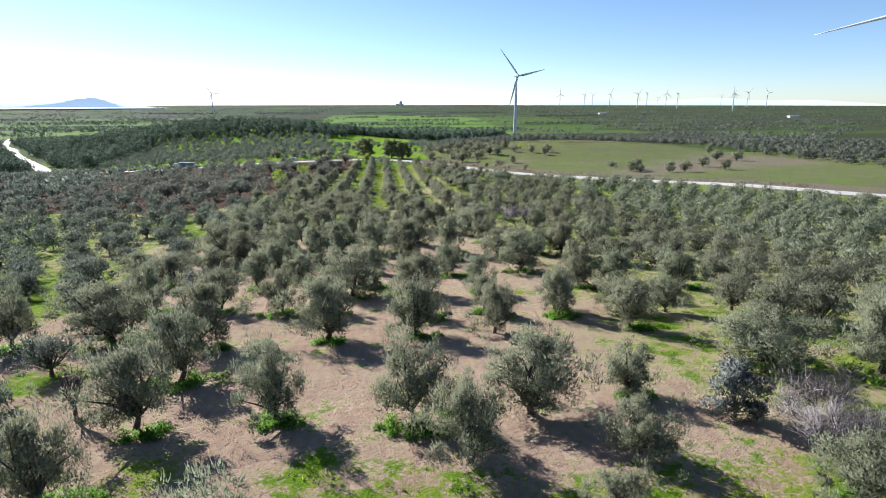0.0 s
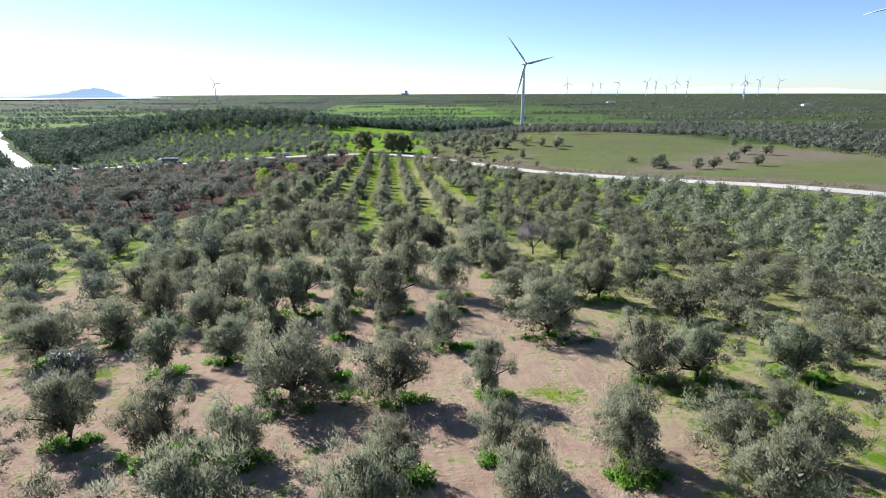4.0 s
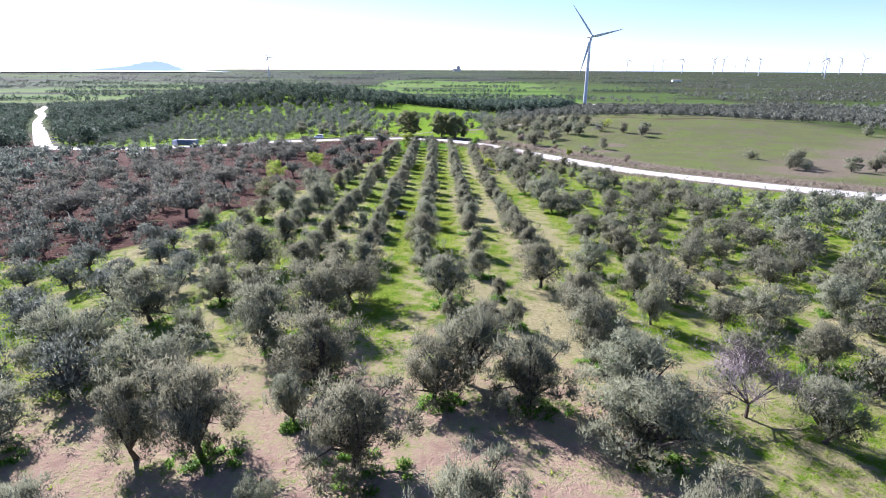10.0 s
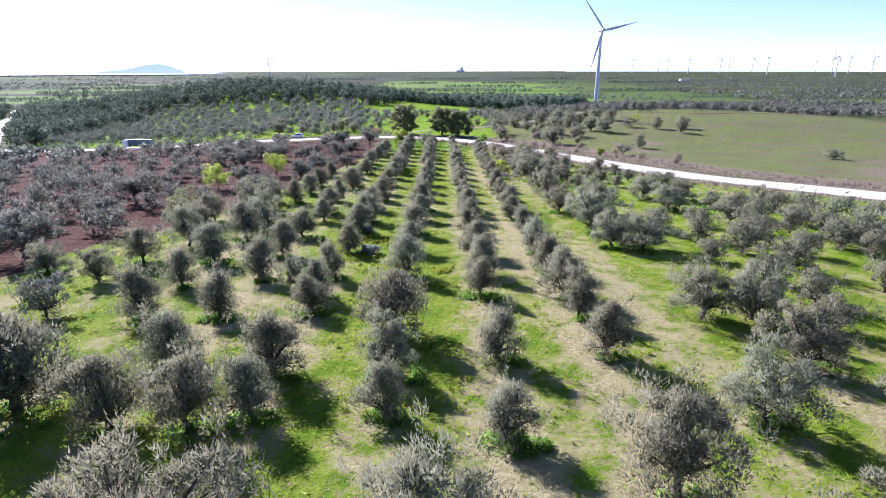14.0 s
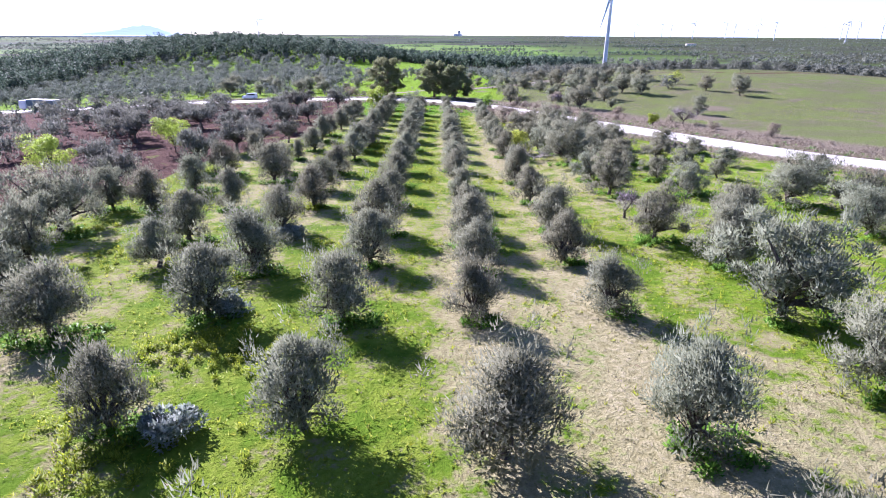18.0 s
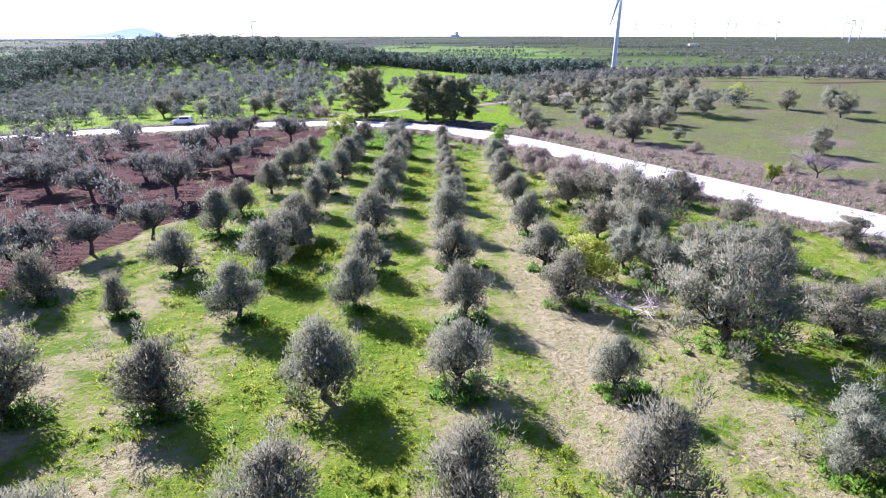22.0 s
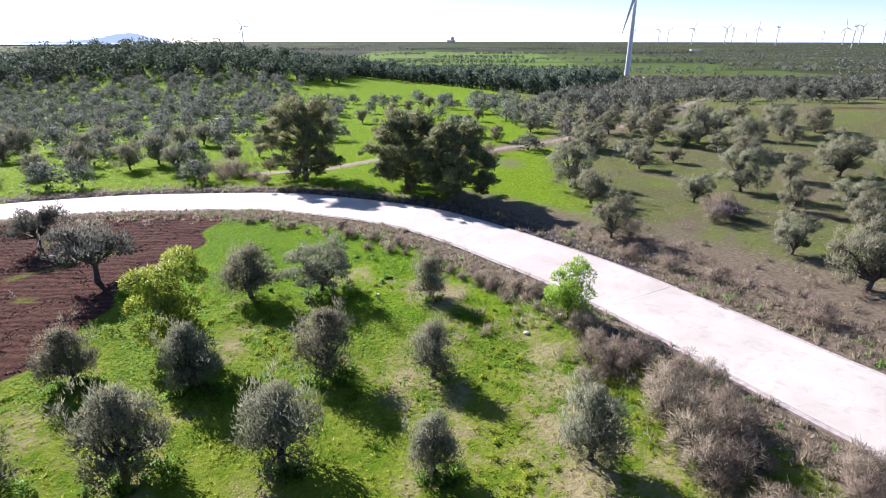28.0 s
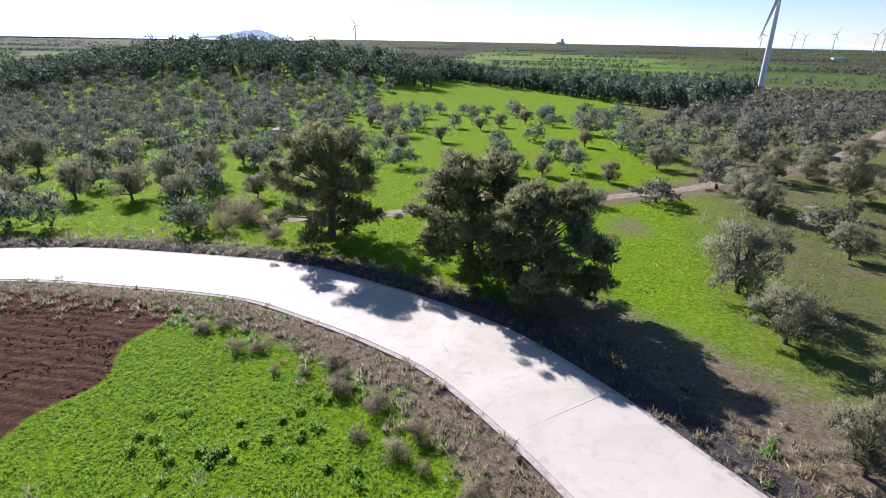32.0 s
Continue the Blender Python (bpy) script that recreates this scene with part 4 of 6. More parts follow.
GROVE_EXTRA = [(-3.0, -3.2, 2.9), (-31.0, 21.6, 3.6), (-32.2, 15.9, 2.9), (-39.1, 18.9, 3.0), (16.8, -8.5, 4.0), (19.8, 5.5, 4.3), (22.6, -2.2, 4.2), (23.5, 5.3, 4.3), (10.6, 5.5, 2.8), (-31.5, -0.5, 3.2), (-27.0, -8.8, 2.4), (-29.3, 28.2, 4.3), (-31.7, 41.4, 3.8), (-24.6, 41.2, 4.0), (-12.9, 12.5, 1.8), (-30.6, 34.8, 3.6)]


def place_models(kinds, places, spread, tall):
    """The model trees themselves take the first places; copies take the rest."""
    plant(kinds, places[len(kinds):], spread, tall)
    for ob, (x, y, d, *high) in zip(kinds, places):
        ob.matrix_basis = stand(x, y, d / spread, min(high[0], 5.5) / 3.4 if high else (0.45 + 0.55 * d / spread) * tall, rng.uniform(0, 6.28))


row_places = [(x + rng.uniform(-0.4, 0.4), y, d) for x, ys in ROW_TREES.items() for y, d in ys]
rng.shuffle(row_places)
place_models(models("row", 5, 100, "compact grey-green olive tree planted in a row", "olive trees in the planted rows"), row_places, 2.5, 1.06)
grove_places = GROVE_SOUTH + GROVE_SOUTH_MID + GROVE_MID + GROVE_NORTH_MID + GROVE_NORTH + GROVE_EXTRA + EAST_SIDE_TREES + EAST_ROAD_TREES


def gaps():
    """Trees that close the gaps of the old grove west of the bare strip."""
    r, out = np.random.default_rng(17), []
    have = [q[:2] for q in grove_places]
    for x, y in r.uniform((-54, -122), (-8, -8), (2600, 2)):
        if min(math.hypot(x - a, y - b) for a, b in have) > (5.2 if x < -24 else 6.6) and len(out) < 62:
            out.append((x, y, r.uniform(3.0, 4.8)))
            have.append((x, y))
    for x, y in r.uniform((26, 2), (40, 84), (1500, 2)):
        road = math.hypot(*(ROAD_LINE - (x, y)).T[:, np.argmin(np.hypot(*(ROAD_LINE - (x, y)).T))])
        if min(math.hypot(x - a, y - b) for a, b in have) > (5.2 if y < 34 else 7.4) and road > 15 and len(out) < 116:
            out.append((x, y, r.uniform(2.9, 4.3)))
            have.append((x, y))
    return out


filler = gaps()
edge_fill = [q for q in filler if q[0] < -24 or q[0] > 24]
grove_places = [q for q in grove_places + [q for q in filler if -24 <= q[0] <= 24] if math.hypot(q[0] - 14.6, q[1] + 115.0) > 3.0]
place_models(models("grove", 6, 200, "spreading old olive tree with a silvery crown", "olive trees of the old grove"), grove_places, 3.2, 1.08)
place_models(models("open", 3, 300, "thin-crowned olive tree on ploughed earth", "olive trees on the ploughed field", OLIVE_GREY, True), PLOUGHED_TREES, 3.3, 0.98)
place_models(models("grove", 2, 320, "round olive tree standing in a dull meadow", "olive trees of the meadow", OLIVE, False), MEADOW_TREES + MEADOW_NORTH_TREES, 3.9, 0.94)
place_models(models("grove", 2, 340, "dark olive tree standing in bright grass", "olive trees of the green field", OLIVE, True), FIELD_TREES, 3.5, 0.95)


def far_grove(name, places, tris, material, label, r, flat=0.85, low=0.22, cone=0.0, leaf=0.5):
    """Many trees joined: each a trunk and a loose crown of blades. places: x, y, width, height."""
    p = np.array(places, float)
    n = len(p)
    z = ground(p[:, 0], p[:, 1])
    k = 7
    cen = r.normal(size=(n, k, 3))
    cen = unit(cen) * r.random((n, k, 1)) ** 0.5
    hh = (cen[..., 2] + 1) / 2
    slim = 1 - cone * hh
    w, h = p[:, None, 2] / 2, p[:, None, 3]
    cx = p[:, None, 0] + cen[..., 0] * w * 0.72 * slim
    cy = p[:, None, 1] + cen[..., 1] * w * 0.72 * slim
    cz = z[:, None] + h * (low + (1 - low) * 0.86 * hh) 
    c = np.stack([cx, cy, cz], -1).reshape(-1, 3)
    rad = (w * (0.38 + 0.24 * r.random((n, k))) * (1 - 0.4 * cone * hh)).ravel()
    m = n * tris
    pick = np.repeat(np.arange(n), tris) * k + r.integers(0, k, m)
    d = unit(r.normal(size=(m, 3)) + (0, 0, 0.2))
    q = c[pick] + d * (rad[pick] * (0.55 + 0.45 * np.sqrt(r.random(m))))[:, None] * (1, 1, flat)
    size = (p[:, 2] * leaf * 0.25)[pick // k][:, None]
    way = unit(d * 0.5 + r.normal(size=(m, 3)) * 0.7 + (0, 0, 0.25))
    side = unit(np.cross(way, r.normal(size=(m, 3))))
    heart = np.column_stack([p[:, :2], z + p[:, 3] * 0.45])[pick // k]
    nrm = unit(d * 0.7 + unit(q - heart) * 0.7 + (0, 0, 0.25) + r.normal(size=(m, 3)) * 0.22)
    v = faced(np.stack([q - side * size * 0.42, q + side * size * 0.42, q + way * size * 1.15], 1), nrm)
    ob = new(name, tri_mesh(name, v, np.arange(3 * m).reshape(-1, 3), material))
    ang = np.arange(4) * np.pi / 2
    tr = np.stack([np.cos(ang), np.sin(ang)], 1)
    b0 = np.concatenate([p[:, None, :2] + tr[None] * 0.05 * p[:, None, 2:3], np.repeat((z - 0.1)[:, None, None], 4, 1)], -1)
    b1 = np.concatenate([p[:, None, :2] + tr[None] * 0.03 * p[:, None, 2:3], np.repeat((z + p[:, 3] * (low + 0.25))[:, None, None], 4, 1)], -1)
    tv = np.concatenate([b0, b1], 1).reshape(-1, 3)
    base = np.array([[i, (i + 1) % 4, (i + 1) % 4 + 4, i + 4] for i in range(4)])
    tf = (base[None] + (np.arange(n) * 8)[:, None, None]).reshape(-1, 4)
    part("trunks", tri_mesh("trunks", tv, tf, BARK), ob)
    return tagged(ob, label, "trees", kind="stuff")


def scatter(x0, x1, y0, y1, step, r, jitter=0.35, turn=0.0):
    gx, gy = np.meshgrid(np.arange(x0, x1, step), np.arange(y0, y1, step))
    gx, gy = gx.ravel() + r.normal(size=gx.size) * step * jitter, gy.ravel() + r.normal(size=gy.size) * step * jitter
    return gx, gy


LONERS = [(-13.2, 139.0), (-36.3, 87.5), (-42.5, 70.5), (-37.4, 44.9), (12.6, 141.4), (-35, 84), (-41, 67), (-36, 41), (-34, 81), (-40, 63), (19.2, -38.2), (14.6, -115.0), (12.6, -111.7), (-24.8, -76.9)]
KNOWN = np.array(LONERS + [q[:2] for q in grove_places + edge_fill + PLOUGHED_TREES + MEADOW_TREES + MEADOW_NORTH_TREES + FIELD_TREES] + [q[:2] for q in row_places])


def clear(gx, gy, gap):
    ok = np.ones(len(gx), bool)
    for i in range(0, len(gx), 500):
        d = np.hypot(gx[i:i + 500, None] - KNOWN[None, :, 0], gy[i:i + 500, None] - KNOWN[None, :, 1])
        ok[i:i + 500] = d.min(1) > gap
    return ok


def choose(gx, gy, ok, r, w, h):
    gx, gy = gx[ok], gy[ok]
    return np.stack([gx, gy, r.uniform(*w, len(gx)), r.uniform(*h, len(gx))], 1)


def east_of_road(x, y):
    return y > np.interp(x, ROAD_LINE[:, 0], ROAD_LINE[:, 1])


def build_groves():
    r = np.random.default_rng(11)
    road = lambda x, y: off_line(x, y, ROAD_LINE, 30)
    mid_kinds = [olive_arrays(400 + i, "grove", 2900, 0.18, 0.034) for i in range(5)]
    low_kinds = [olive_arrays(420 + i, "grove", 850, 0.29, 0.07) for i in range(6)]
    tiny_kinds = [olive_arrays(440 + i, "grove", 150, 0.6, 0.18) for i in range(6)]
    # dense grove east of the flight line
    gx, gy = scatter(14, 150, -125, 110, 5.6, r, 0.22)
    ok = (gx > 15.5 + 6 * (gy < -10) + 4 * (gy < -66)) & ~east_of_road(gx, gy) & (road(gx, gy) > np.where(gx > 34, 23, 14) + 6 * (gy > 84)) & clear(gx, gy, 3.9) & (gx - 20 < (gy + 150) * 2.2) & ~((gx < 37) & (gy > 8))
    p = choose(gx, gy, ok, r, (3.8, 5.4), (3.2, 4.2))
    close = p[:, 0] < 50
    fill = np.array([(x, y, w * 1.12, w) for x, y, w in edge_fill])
    joined_olives("east_olive_edge", np.concatenate([fill[fill[:, 0] > 0], p[close]]), mid_kinds, OLIVE_LIGHT, "silvery olive trees along the edge of a dense grove", r)
    joined_olives("east_olive_grove", p[~close], low_kinds, OLIVE_LIGHT, "dense grove of silvery olive trees", r)
    # grove west of the flight line, thinner on the ploughed field
    gx, gy = scatter(-230, -26, -110, 165, 6.4, r, 0.25)
    edge = np.interp(gy, PLOUGH_EDGE_Y, PLOUGH_EDGE_X)
    ok = (gx < np.where(gy > 10, edge - 3, -30)) & ~east_of_road(gx, gy) & (road(gx, gy) > 9) & clear(gx, gy, 4.6) & (-gx - 24 < (gy + 150) * 2.2)
    ok &= r.random(len(gx)) < np.where((gx > -50) & (gy > 58), 0.10, np.where(gy > 90, 0.62, np.where(gy > 30, 0.92, 0.95)))
    p = choose(gx, gy, ok, r, (3.6, 5.4), (3.2, 4.2))
    p[p[:, 1] > 30, 2:] *= 0.97
    close = (p[:, 1] < 22) & (p[:, 0] > -50)
    joined_olives("west_olive_edge", np.concatenate([fill[fill[:, 0] < 0], p[close]]), mid_kinds, OLIVE_HAZE_SHADE, "shade-tinted olive trees along the edge of a dense grove", r)
    far = p[:, 0] < -95
    joined_olives("west_olive_grove", p[(p[:, 1] < 22) & ~close & ~far], low_kinds, OLIVE_HAZE_SHADE, "dense grove of shade-tinted olive trees", r)
    joined_olives("ploughed_field_olives", p[(p[:, 1] >= 22) & ~far], low_kinds, OLIVE_GREY, "thin grey olive trees on ploughed earth", r)
    joined_olives("outer_olive_grove", p[far], tiny_kinds, OLIVE_HAZE_SHADE, "grey olive trees far out on the western fields", r)
    # orchard over the road, up the hill
    gx, gy = scatter(-260, 60, 184, 372, 7.2, r, 0.2)
    ok = east_of_road(gx, gy) & (road(gx, gy) > 9) & clear(gx, gy, 4.6) & (gy < 350) & ((gx < -30 - 0.12 * (gy - 190)) | ((gx < 52) & (gx > -70) & (gy > 215) & (gy < 300) & (r.random(len(gx)) < 0.5)))
    joined_olives("hillside_olive_orchard", choose(gx, gy, ok, r, (3.8, 5.6), (3.0, 4.5)), low_kinds, OLIVE_HAZE_SHADE, "olive orchard on green grass up a low hill", r)
    # olives past the meadow towards the big turbine, thin trees on red soil to the east
    gx, gy = scatter(20, 420, 20, 600, 8.2, r, 0.3)
    east = gx - np.interp(gy, TRACK_LINE[:, 1], TRACK_LINE[:, 0], left=40)
    band = (gy > 205 + 0.10 * gx) & (gy < 590) & (gx > 34 + 0.12 * (gy - 205) + 0.25 * np.clip(gy - 330, 0, 200)) & (east < -3)
    few = (gy > 165) & (gy <= 215) & (gx < 75) & (r.random(len(gx)) < 0.22)
    rim = (east > 4) & (gy > np.interp(gx, RIM_X, RIM_Y) + 7) & (gy < 590) & (r.random(len(gx)) < np.where(gy < 300, 0.6, 0.85))
    red = (gx > 215) & (gy < 330)
    ok = east_of_road(gx, gy) & (road(gx, gy) > 10) & clear(gx, gy, 6) & (band | few | rim | red)
    p = choose(gx, gy, ok, r, (4.2, 6.2), (3.0, 4.6))
    close = (p[:, 1] < 300) & (p[:, 0] < 150)
    joined_olives("meadow_side_olives", p[close], low_kinds, OLIVE_HAZE_SHADE, "scattered olive trees round the meadow", r)
    joined_olives("far_meadow_olives", p[~close], tiny_kinds, OLIVE_HAZE_SHADE, "olive grove beyond the meadow", r)
    # pine wood on the hill and along the valley
    gx, gy = scatter(-470, 10, 205, 540, 6.0, r, 0.35)
    hill = (gx < -35) & (gy > 338 + 0.12 * np.clip(gx + 150, 0, 120)) & (gy < 520)
    west = (gx < -172 - 0.12 * (gy - 225)) & (gy > 205) & (gx > -430)
    ok = (hill | west) & (road(gx, gy) > 8)
    far_grove("hill_pine_wood", choose(gx, gy, ok, r, (7.5, 11.5), (6.5, 11.0)), 170, PINE_FAR_HAZE, "dark pine wood over a low hill", r, 0.8, 0.1, 0.35, 0.34)
    gx, gy = scatter(-60, 150, 310, 640, 6.0, r, 0.3)
    ok = (gy > 388 - 1.5 * np.clip(gx - 10, 0, 45) + 2.4 * np.clip(gx - 56, 0, 200)) & (gy < 560)
    far_grove("valley_pine_belt", choose(gx, gy, ok, r, (6.5, 9.0), (8.0, 11.0)), 150, PINE_FAR_HAZE, "dark belt of pine trees beyond a green field", r, 0.8, 0.12, 0.25, 0.5)
    # plain beyond: hedges and scrub in the distance
    n = 13000
    d, a = 500 + 3300 * r.random(n) ** 1.5, radians(-50) + radians(98) * r.random(n)
    gx, gy = np.sin(a) * d, np.cos(a) * d
    ku = np.sin(gx / 120) + np.sin(gy / 75 + gx / 300)
    ok = (np.abs(ku) < 0.12 + 0.08 * (gx < -200) + 0.6 * ((gx < -250) & (d > 1500))) | (gx > np.where(gy < 1900, 330, 160) + 0.12 * gy) & (np.abs(ku) < 1.3)
    ok &= (gy > 420)
    far_grove("plain_scrub", choose(gx, gy, ok, r, (6, 12), (3, 5.5)), 18, OLIVE_HAZE_SHADE, "scrub and hedge trees over the far plain", r, 0.7, 0.1, 0, 0.8)
    k = []
    for y0, x0, x1 in ((690, -900, -330), (820, -1100, -420), (960, -900, -300), (1150, -1500, -500), (1450, -1700, -600), (760, -420, 260), (860, -300, 120), (1050, -150, 500), (1300, -800, 200), (1650, -100, 900), (2100, -900, 700)):
        xs = np.arange(x0, x1, 7.5)
        for j in range(2):
            k.append(np.stack([xs + r.normal(size=len(xs)) * 2, y0 + j * 8 + 0.06 * (xs - x0) + r.normal(size=len(xs)) * 2, r.uniform(7, 11, len(xs)), r.uniform(5, 8, len(xs))], 1)[np.sin(xs / 61 + y0) > -0.45])
    far_grove("windbreak_rows", np.concatenate(k), 18, PINE_FAR_HAZE, "dark windbreak rows across the far fields", r, 0.8, 0.1, 0.2, 0.9)


build_groves()


def pine(name, x, y, height, seed):
    """A broad stone-pine-like crown: dense clumps of needle sprays on many limbs, a stout forked trunk."""
    r = np.random.default_rng(seed)
    k = 52
    h = np.linspace(0, 1, k)
    a = np.arange(k) * 2.4 + r.normal(size=k) * 0.4
    wide = height * 0.46 * np.sqrt(np.clip(1.0 - (h - 0.30) ** 2 * 1.75, 0.04, 1)) * (0.40 + 0.62 * r.random(k))
    bough = np.stack([np.cos(a) * wide, np.sin(a) * wide, height * (0.13 + 0.76 * h)], 1)
    n = k * 8
    c = np.repeat(bough, 8, 0) + r.normal(size=(n, 3)) * height * (0.060, 0.060, 0.030)
    rad = height * (0.026 + 0.034 * r.random(n))
    core = leaves(bough, np.full(k, height * 0.085), 5600, 0.5, 0.11, r, 0.2, 0.5, 0.1)
    skin = leaves(c, rad, 76000, 0.24, 0.027, r, 0.9, 0.75, 0.2)
    e = tagged(new(name), "tall dark green pine tree at the roadside verge", "pine tree", "roadside pines")
    part("crown", tri_mesh("crown", *merged([core, skin]), PINE), e)
    top = np.array((r.normal() * 0.3, r.normal() * 0.3, height * 0.88))
    pieces = [tube((0, 0, -0.2), top * 0.3, 0.42, 0.33, 10), tube(top * 0.3, top * 0.6, 0.33, 0.2, 9), tube(top * 0.6, top, 0.2, 0.04, 7)]
    for p in bough:
        s = top * np.clip(p[2] / height * 0.8, 0.18, 0.95)
        pieces.append(tube(s, p, 0.09, 0.03, 5))
    for j in range(0, n, 2):
        pieces.append(tube(bough[j // 8], c[j], 0.03, 0.01, 3))
    part("trunk", tri_mesh("trunk", *merged(pieces), PINE_BARK), e)
    e.matrix_basis = Matrix.Translation((x, y, gz(x, y)))


pine("pine_tree", -14.5, 184.6, 11.8, 41)
pine("pine_tree", 0.2, 177.8, 10.8, 42)
pine("pine_tree", 6.2, 173.0, 9.8, 43)


def bushy(name, x, y, wide, high, leaf, wood, n, label, category, seed, group="", low=0.1, size=(0.2, 0.04)):
    r = np.random.default_rng(seed)
    k = 22
    a, u, h = r.random(k) * 6.283, np.sqrt(r.random(k)), r.random(k)
    c = np.stack([np.cos(a) * u * wide * 0.36, np.sin(a) * u * wide * 0.36, high * (low + (0.85 - low) * h)], 1)
    e = tagged(new(name), label, category, group)
    part("crown", tri_mesh("crown", *leaves(c, wide * (0.10 + 0.10 * r.random(k)), n, size[0], size[1], r, 0.4), leaf), e)
    pieces = [tube((0, 0, -0.1), (0, 0, max(high * low, 0.2)), 0.09, 0.07, 6)]
    for j in range(k):
        pieces.append(tube((0, 0, max(high * low, 0.15)), c[j], 0.035, 0.008, 4))
    part("stem", tri_mesh("stem", *merged(pieces), wood), e)
    e.matrix_basis = Matrix.Translation((x, y, gz(x, y)))
    return e


def bare(name, x, y, high, wide, twigs, wood, label, category, seed, leaf=None):
    """A leafless tree: stem, limbs and a haze of twigs."""
    r = np.random.default_rng(seed)
    pieces, tips = [tube((0, 0, -0.1), (0, 0, high * 0.22), 0.12, 0.1, 6)], []
    for i in range(9):
        a = r.random() * 6.283
        p = np.array((math.cos(a) * wide * 0.25, math.sin(a) * wide * 0.25, high * r.uniform(0.4, 0.6)))
        pieces.append(tube((0, 0, high * 0.22), p, 0.06, 0.035, 5))
        for _ in range(6):
            q = p + r.normal(size=3) * (wide * 0.16, wide * 0.16, high * 0.10) + p * (0.45, 0.45, 0.3)
            pieces.append(tube(p, q, 0.03, 0.01, 4))
            tips.append(q)
            tips.append((p + q) / 2)
    e = tagged(new(name), label, category)
    part("branch_frame", tri_mesh("branch_frame", *merged(pieces), wood), e)
    c = np.array(tips)
    part("twig_crown", tri_mesh("twig_crown", *leaves(c, np.full(len(c), wide * 0.12), twigs, 0.5, 0.012, r, 0.5, 1.0, 0.0), leaf or DEAD), e)
    e.matrix_basis = Matrix.Translation((x, y, gz(x, y)))
    return e


bushy("sapling_tree", 12.6, 141.4, 4.1, 4.3, FRESH, BARK, 5200, "young bright green leafy tree beside the road", "tree", 51, low=0.2)
bushy("lime_tree", -12.6, 138.8, 5.6, 6.2, LIME_YELLOW, BARK, 12000, "yellow-green leafy tree among the olives", "tree", 152, low=0.17, size=(0.2, 0.05))
bare("bramble_bush", 34.0, 162.6, 1.7, 3.4, 2600, DEAD, "reddish-brown leafless bramble bush in the meadow", "bush", 66)
bushy("lime_tree", -36.3, 87.5, 6.2, 5.4, LIME, BARK, 6000, "yellow-green leafy tree at the ploughed field's edge", "tree", 53, low=0.25)
bushy("lime_tree", -42.5, 70.5, 6.0, 5.2, LIME, BARK, 6000, "yellow-green leafy tree on ploughed earth", "tree", 54, low=0.25)
bushy("lime_shrub", 13.0, 86.0, 4.0, 3.2, LIME, BARK, 4200, "yellow-green shrub tangled with dead branches", "shrub", 55)
bushy("green_shrub", 42.8, 115.5, 2.5, 2.4, FRESH, BARK, 2200, "small bright green shrub at the road verge", "shrub", 56)
bushy("lime_tree", 78.0, 192.0, 6.0, 4.6, LIME, BARK, 3000, "yellow-green tree standing in the meadow", "tree", 57)
bushy("pale_bush", 12.6, -111.7, 3.3, 3.0, PALE_BUSH, BARK, 5200, "dense dark bush with pale leaves in the grove", "bush", 58)
bushy("pale_bush", -24.8, -76.9, 4.4, 2.9, PALE_BUSH, BARK, 5200, "dense bush with whitish leaves in the grove", "bush", 59)
bushy("dark_evergreen", -37.4, 44.9, 5.2, 4.6, PINE, BARK, 7000, "dense dark evergreen tree by the ploughed field", "tree", 60)
bare("bare_tree", 19.2, -38.2, 4.6, 5.8, 5200, BARK, "leafless grey tree among green weeds", "tree", 61)
bare("bare_tree", 14.6, -115.0, 3.2, 4.2, 6500, BARK, "leafless pale pinkish tree in the grove", "tree", 62)
bare("bare_tree", 49.4, 117.1, 3.2, 5.0, 2600, BARK, "leafless whitish tree across the road", "tree", 63)
bare("fallen_branches", 14.3, 81.0, 1.2, 4.2, 700, STONE, "pile of bleached dead branches in the grass", "branches", 64)
bare("bare_sapling", -21.4, -106.7, 3.6, 1.4, 160, BARK, "thin leafless leaning sapling in the grove", "tree", 65)


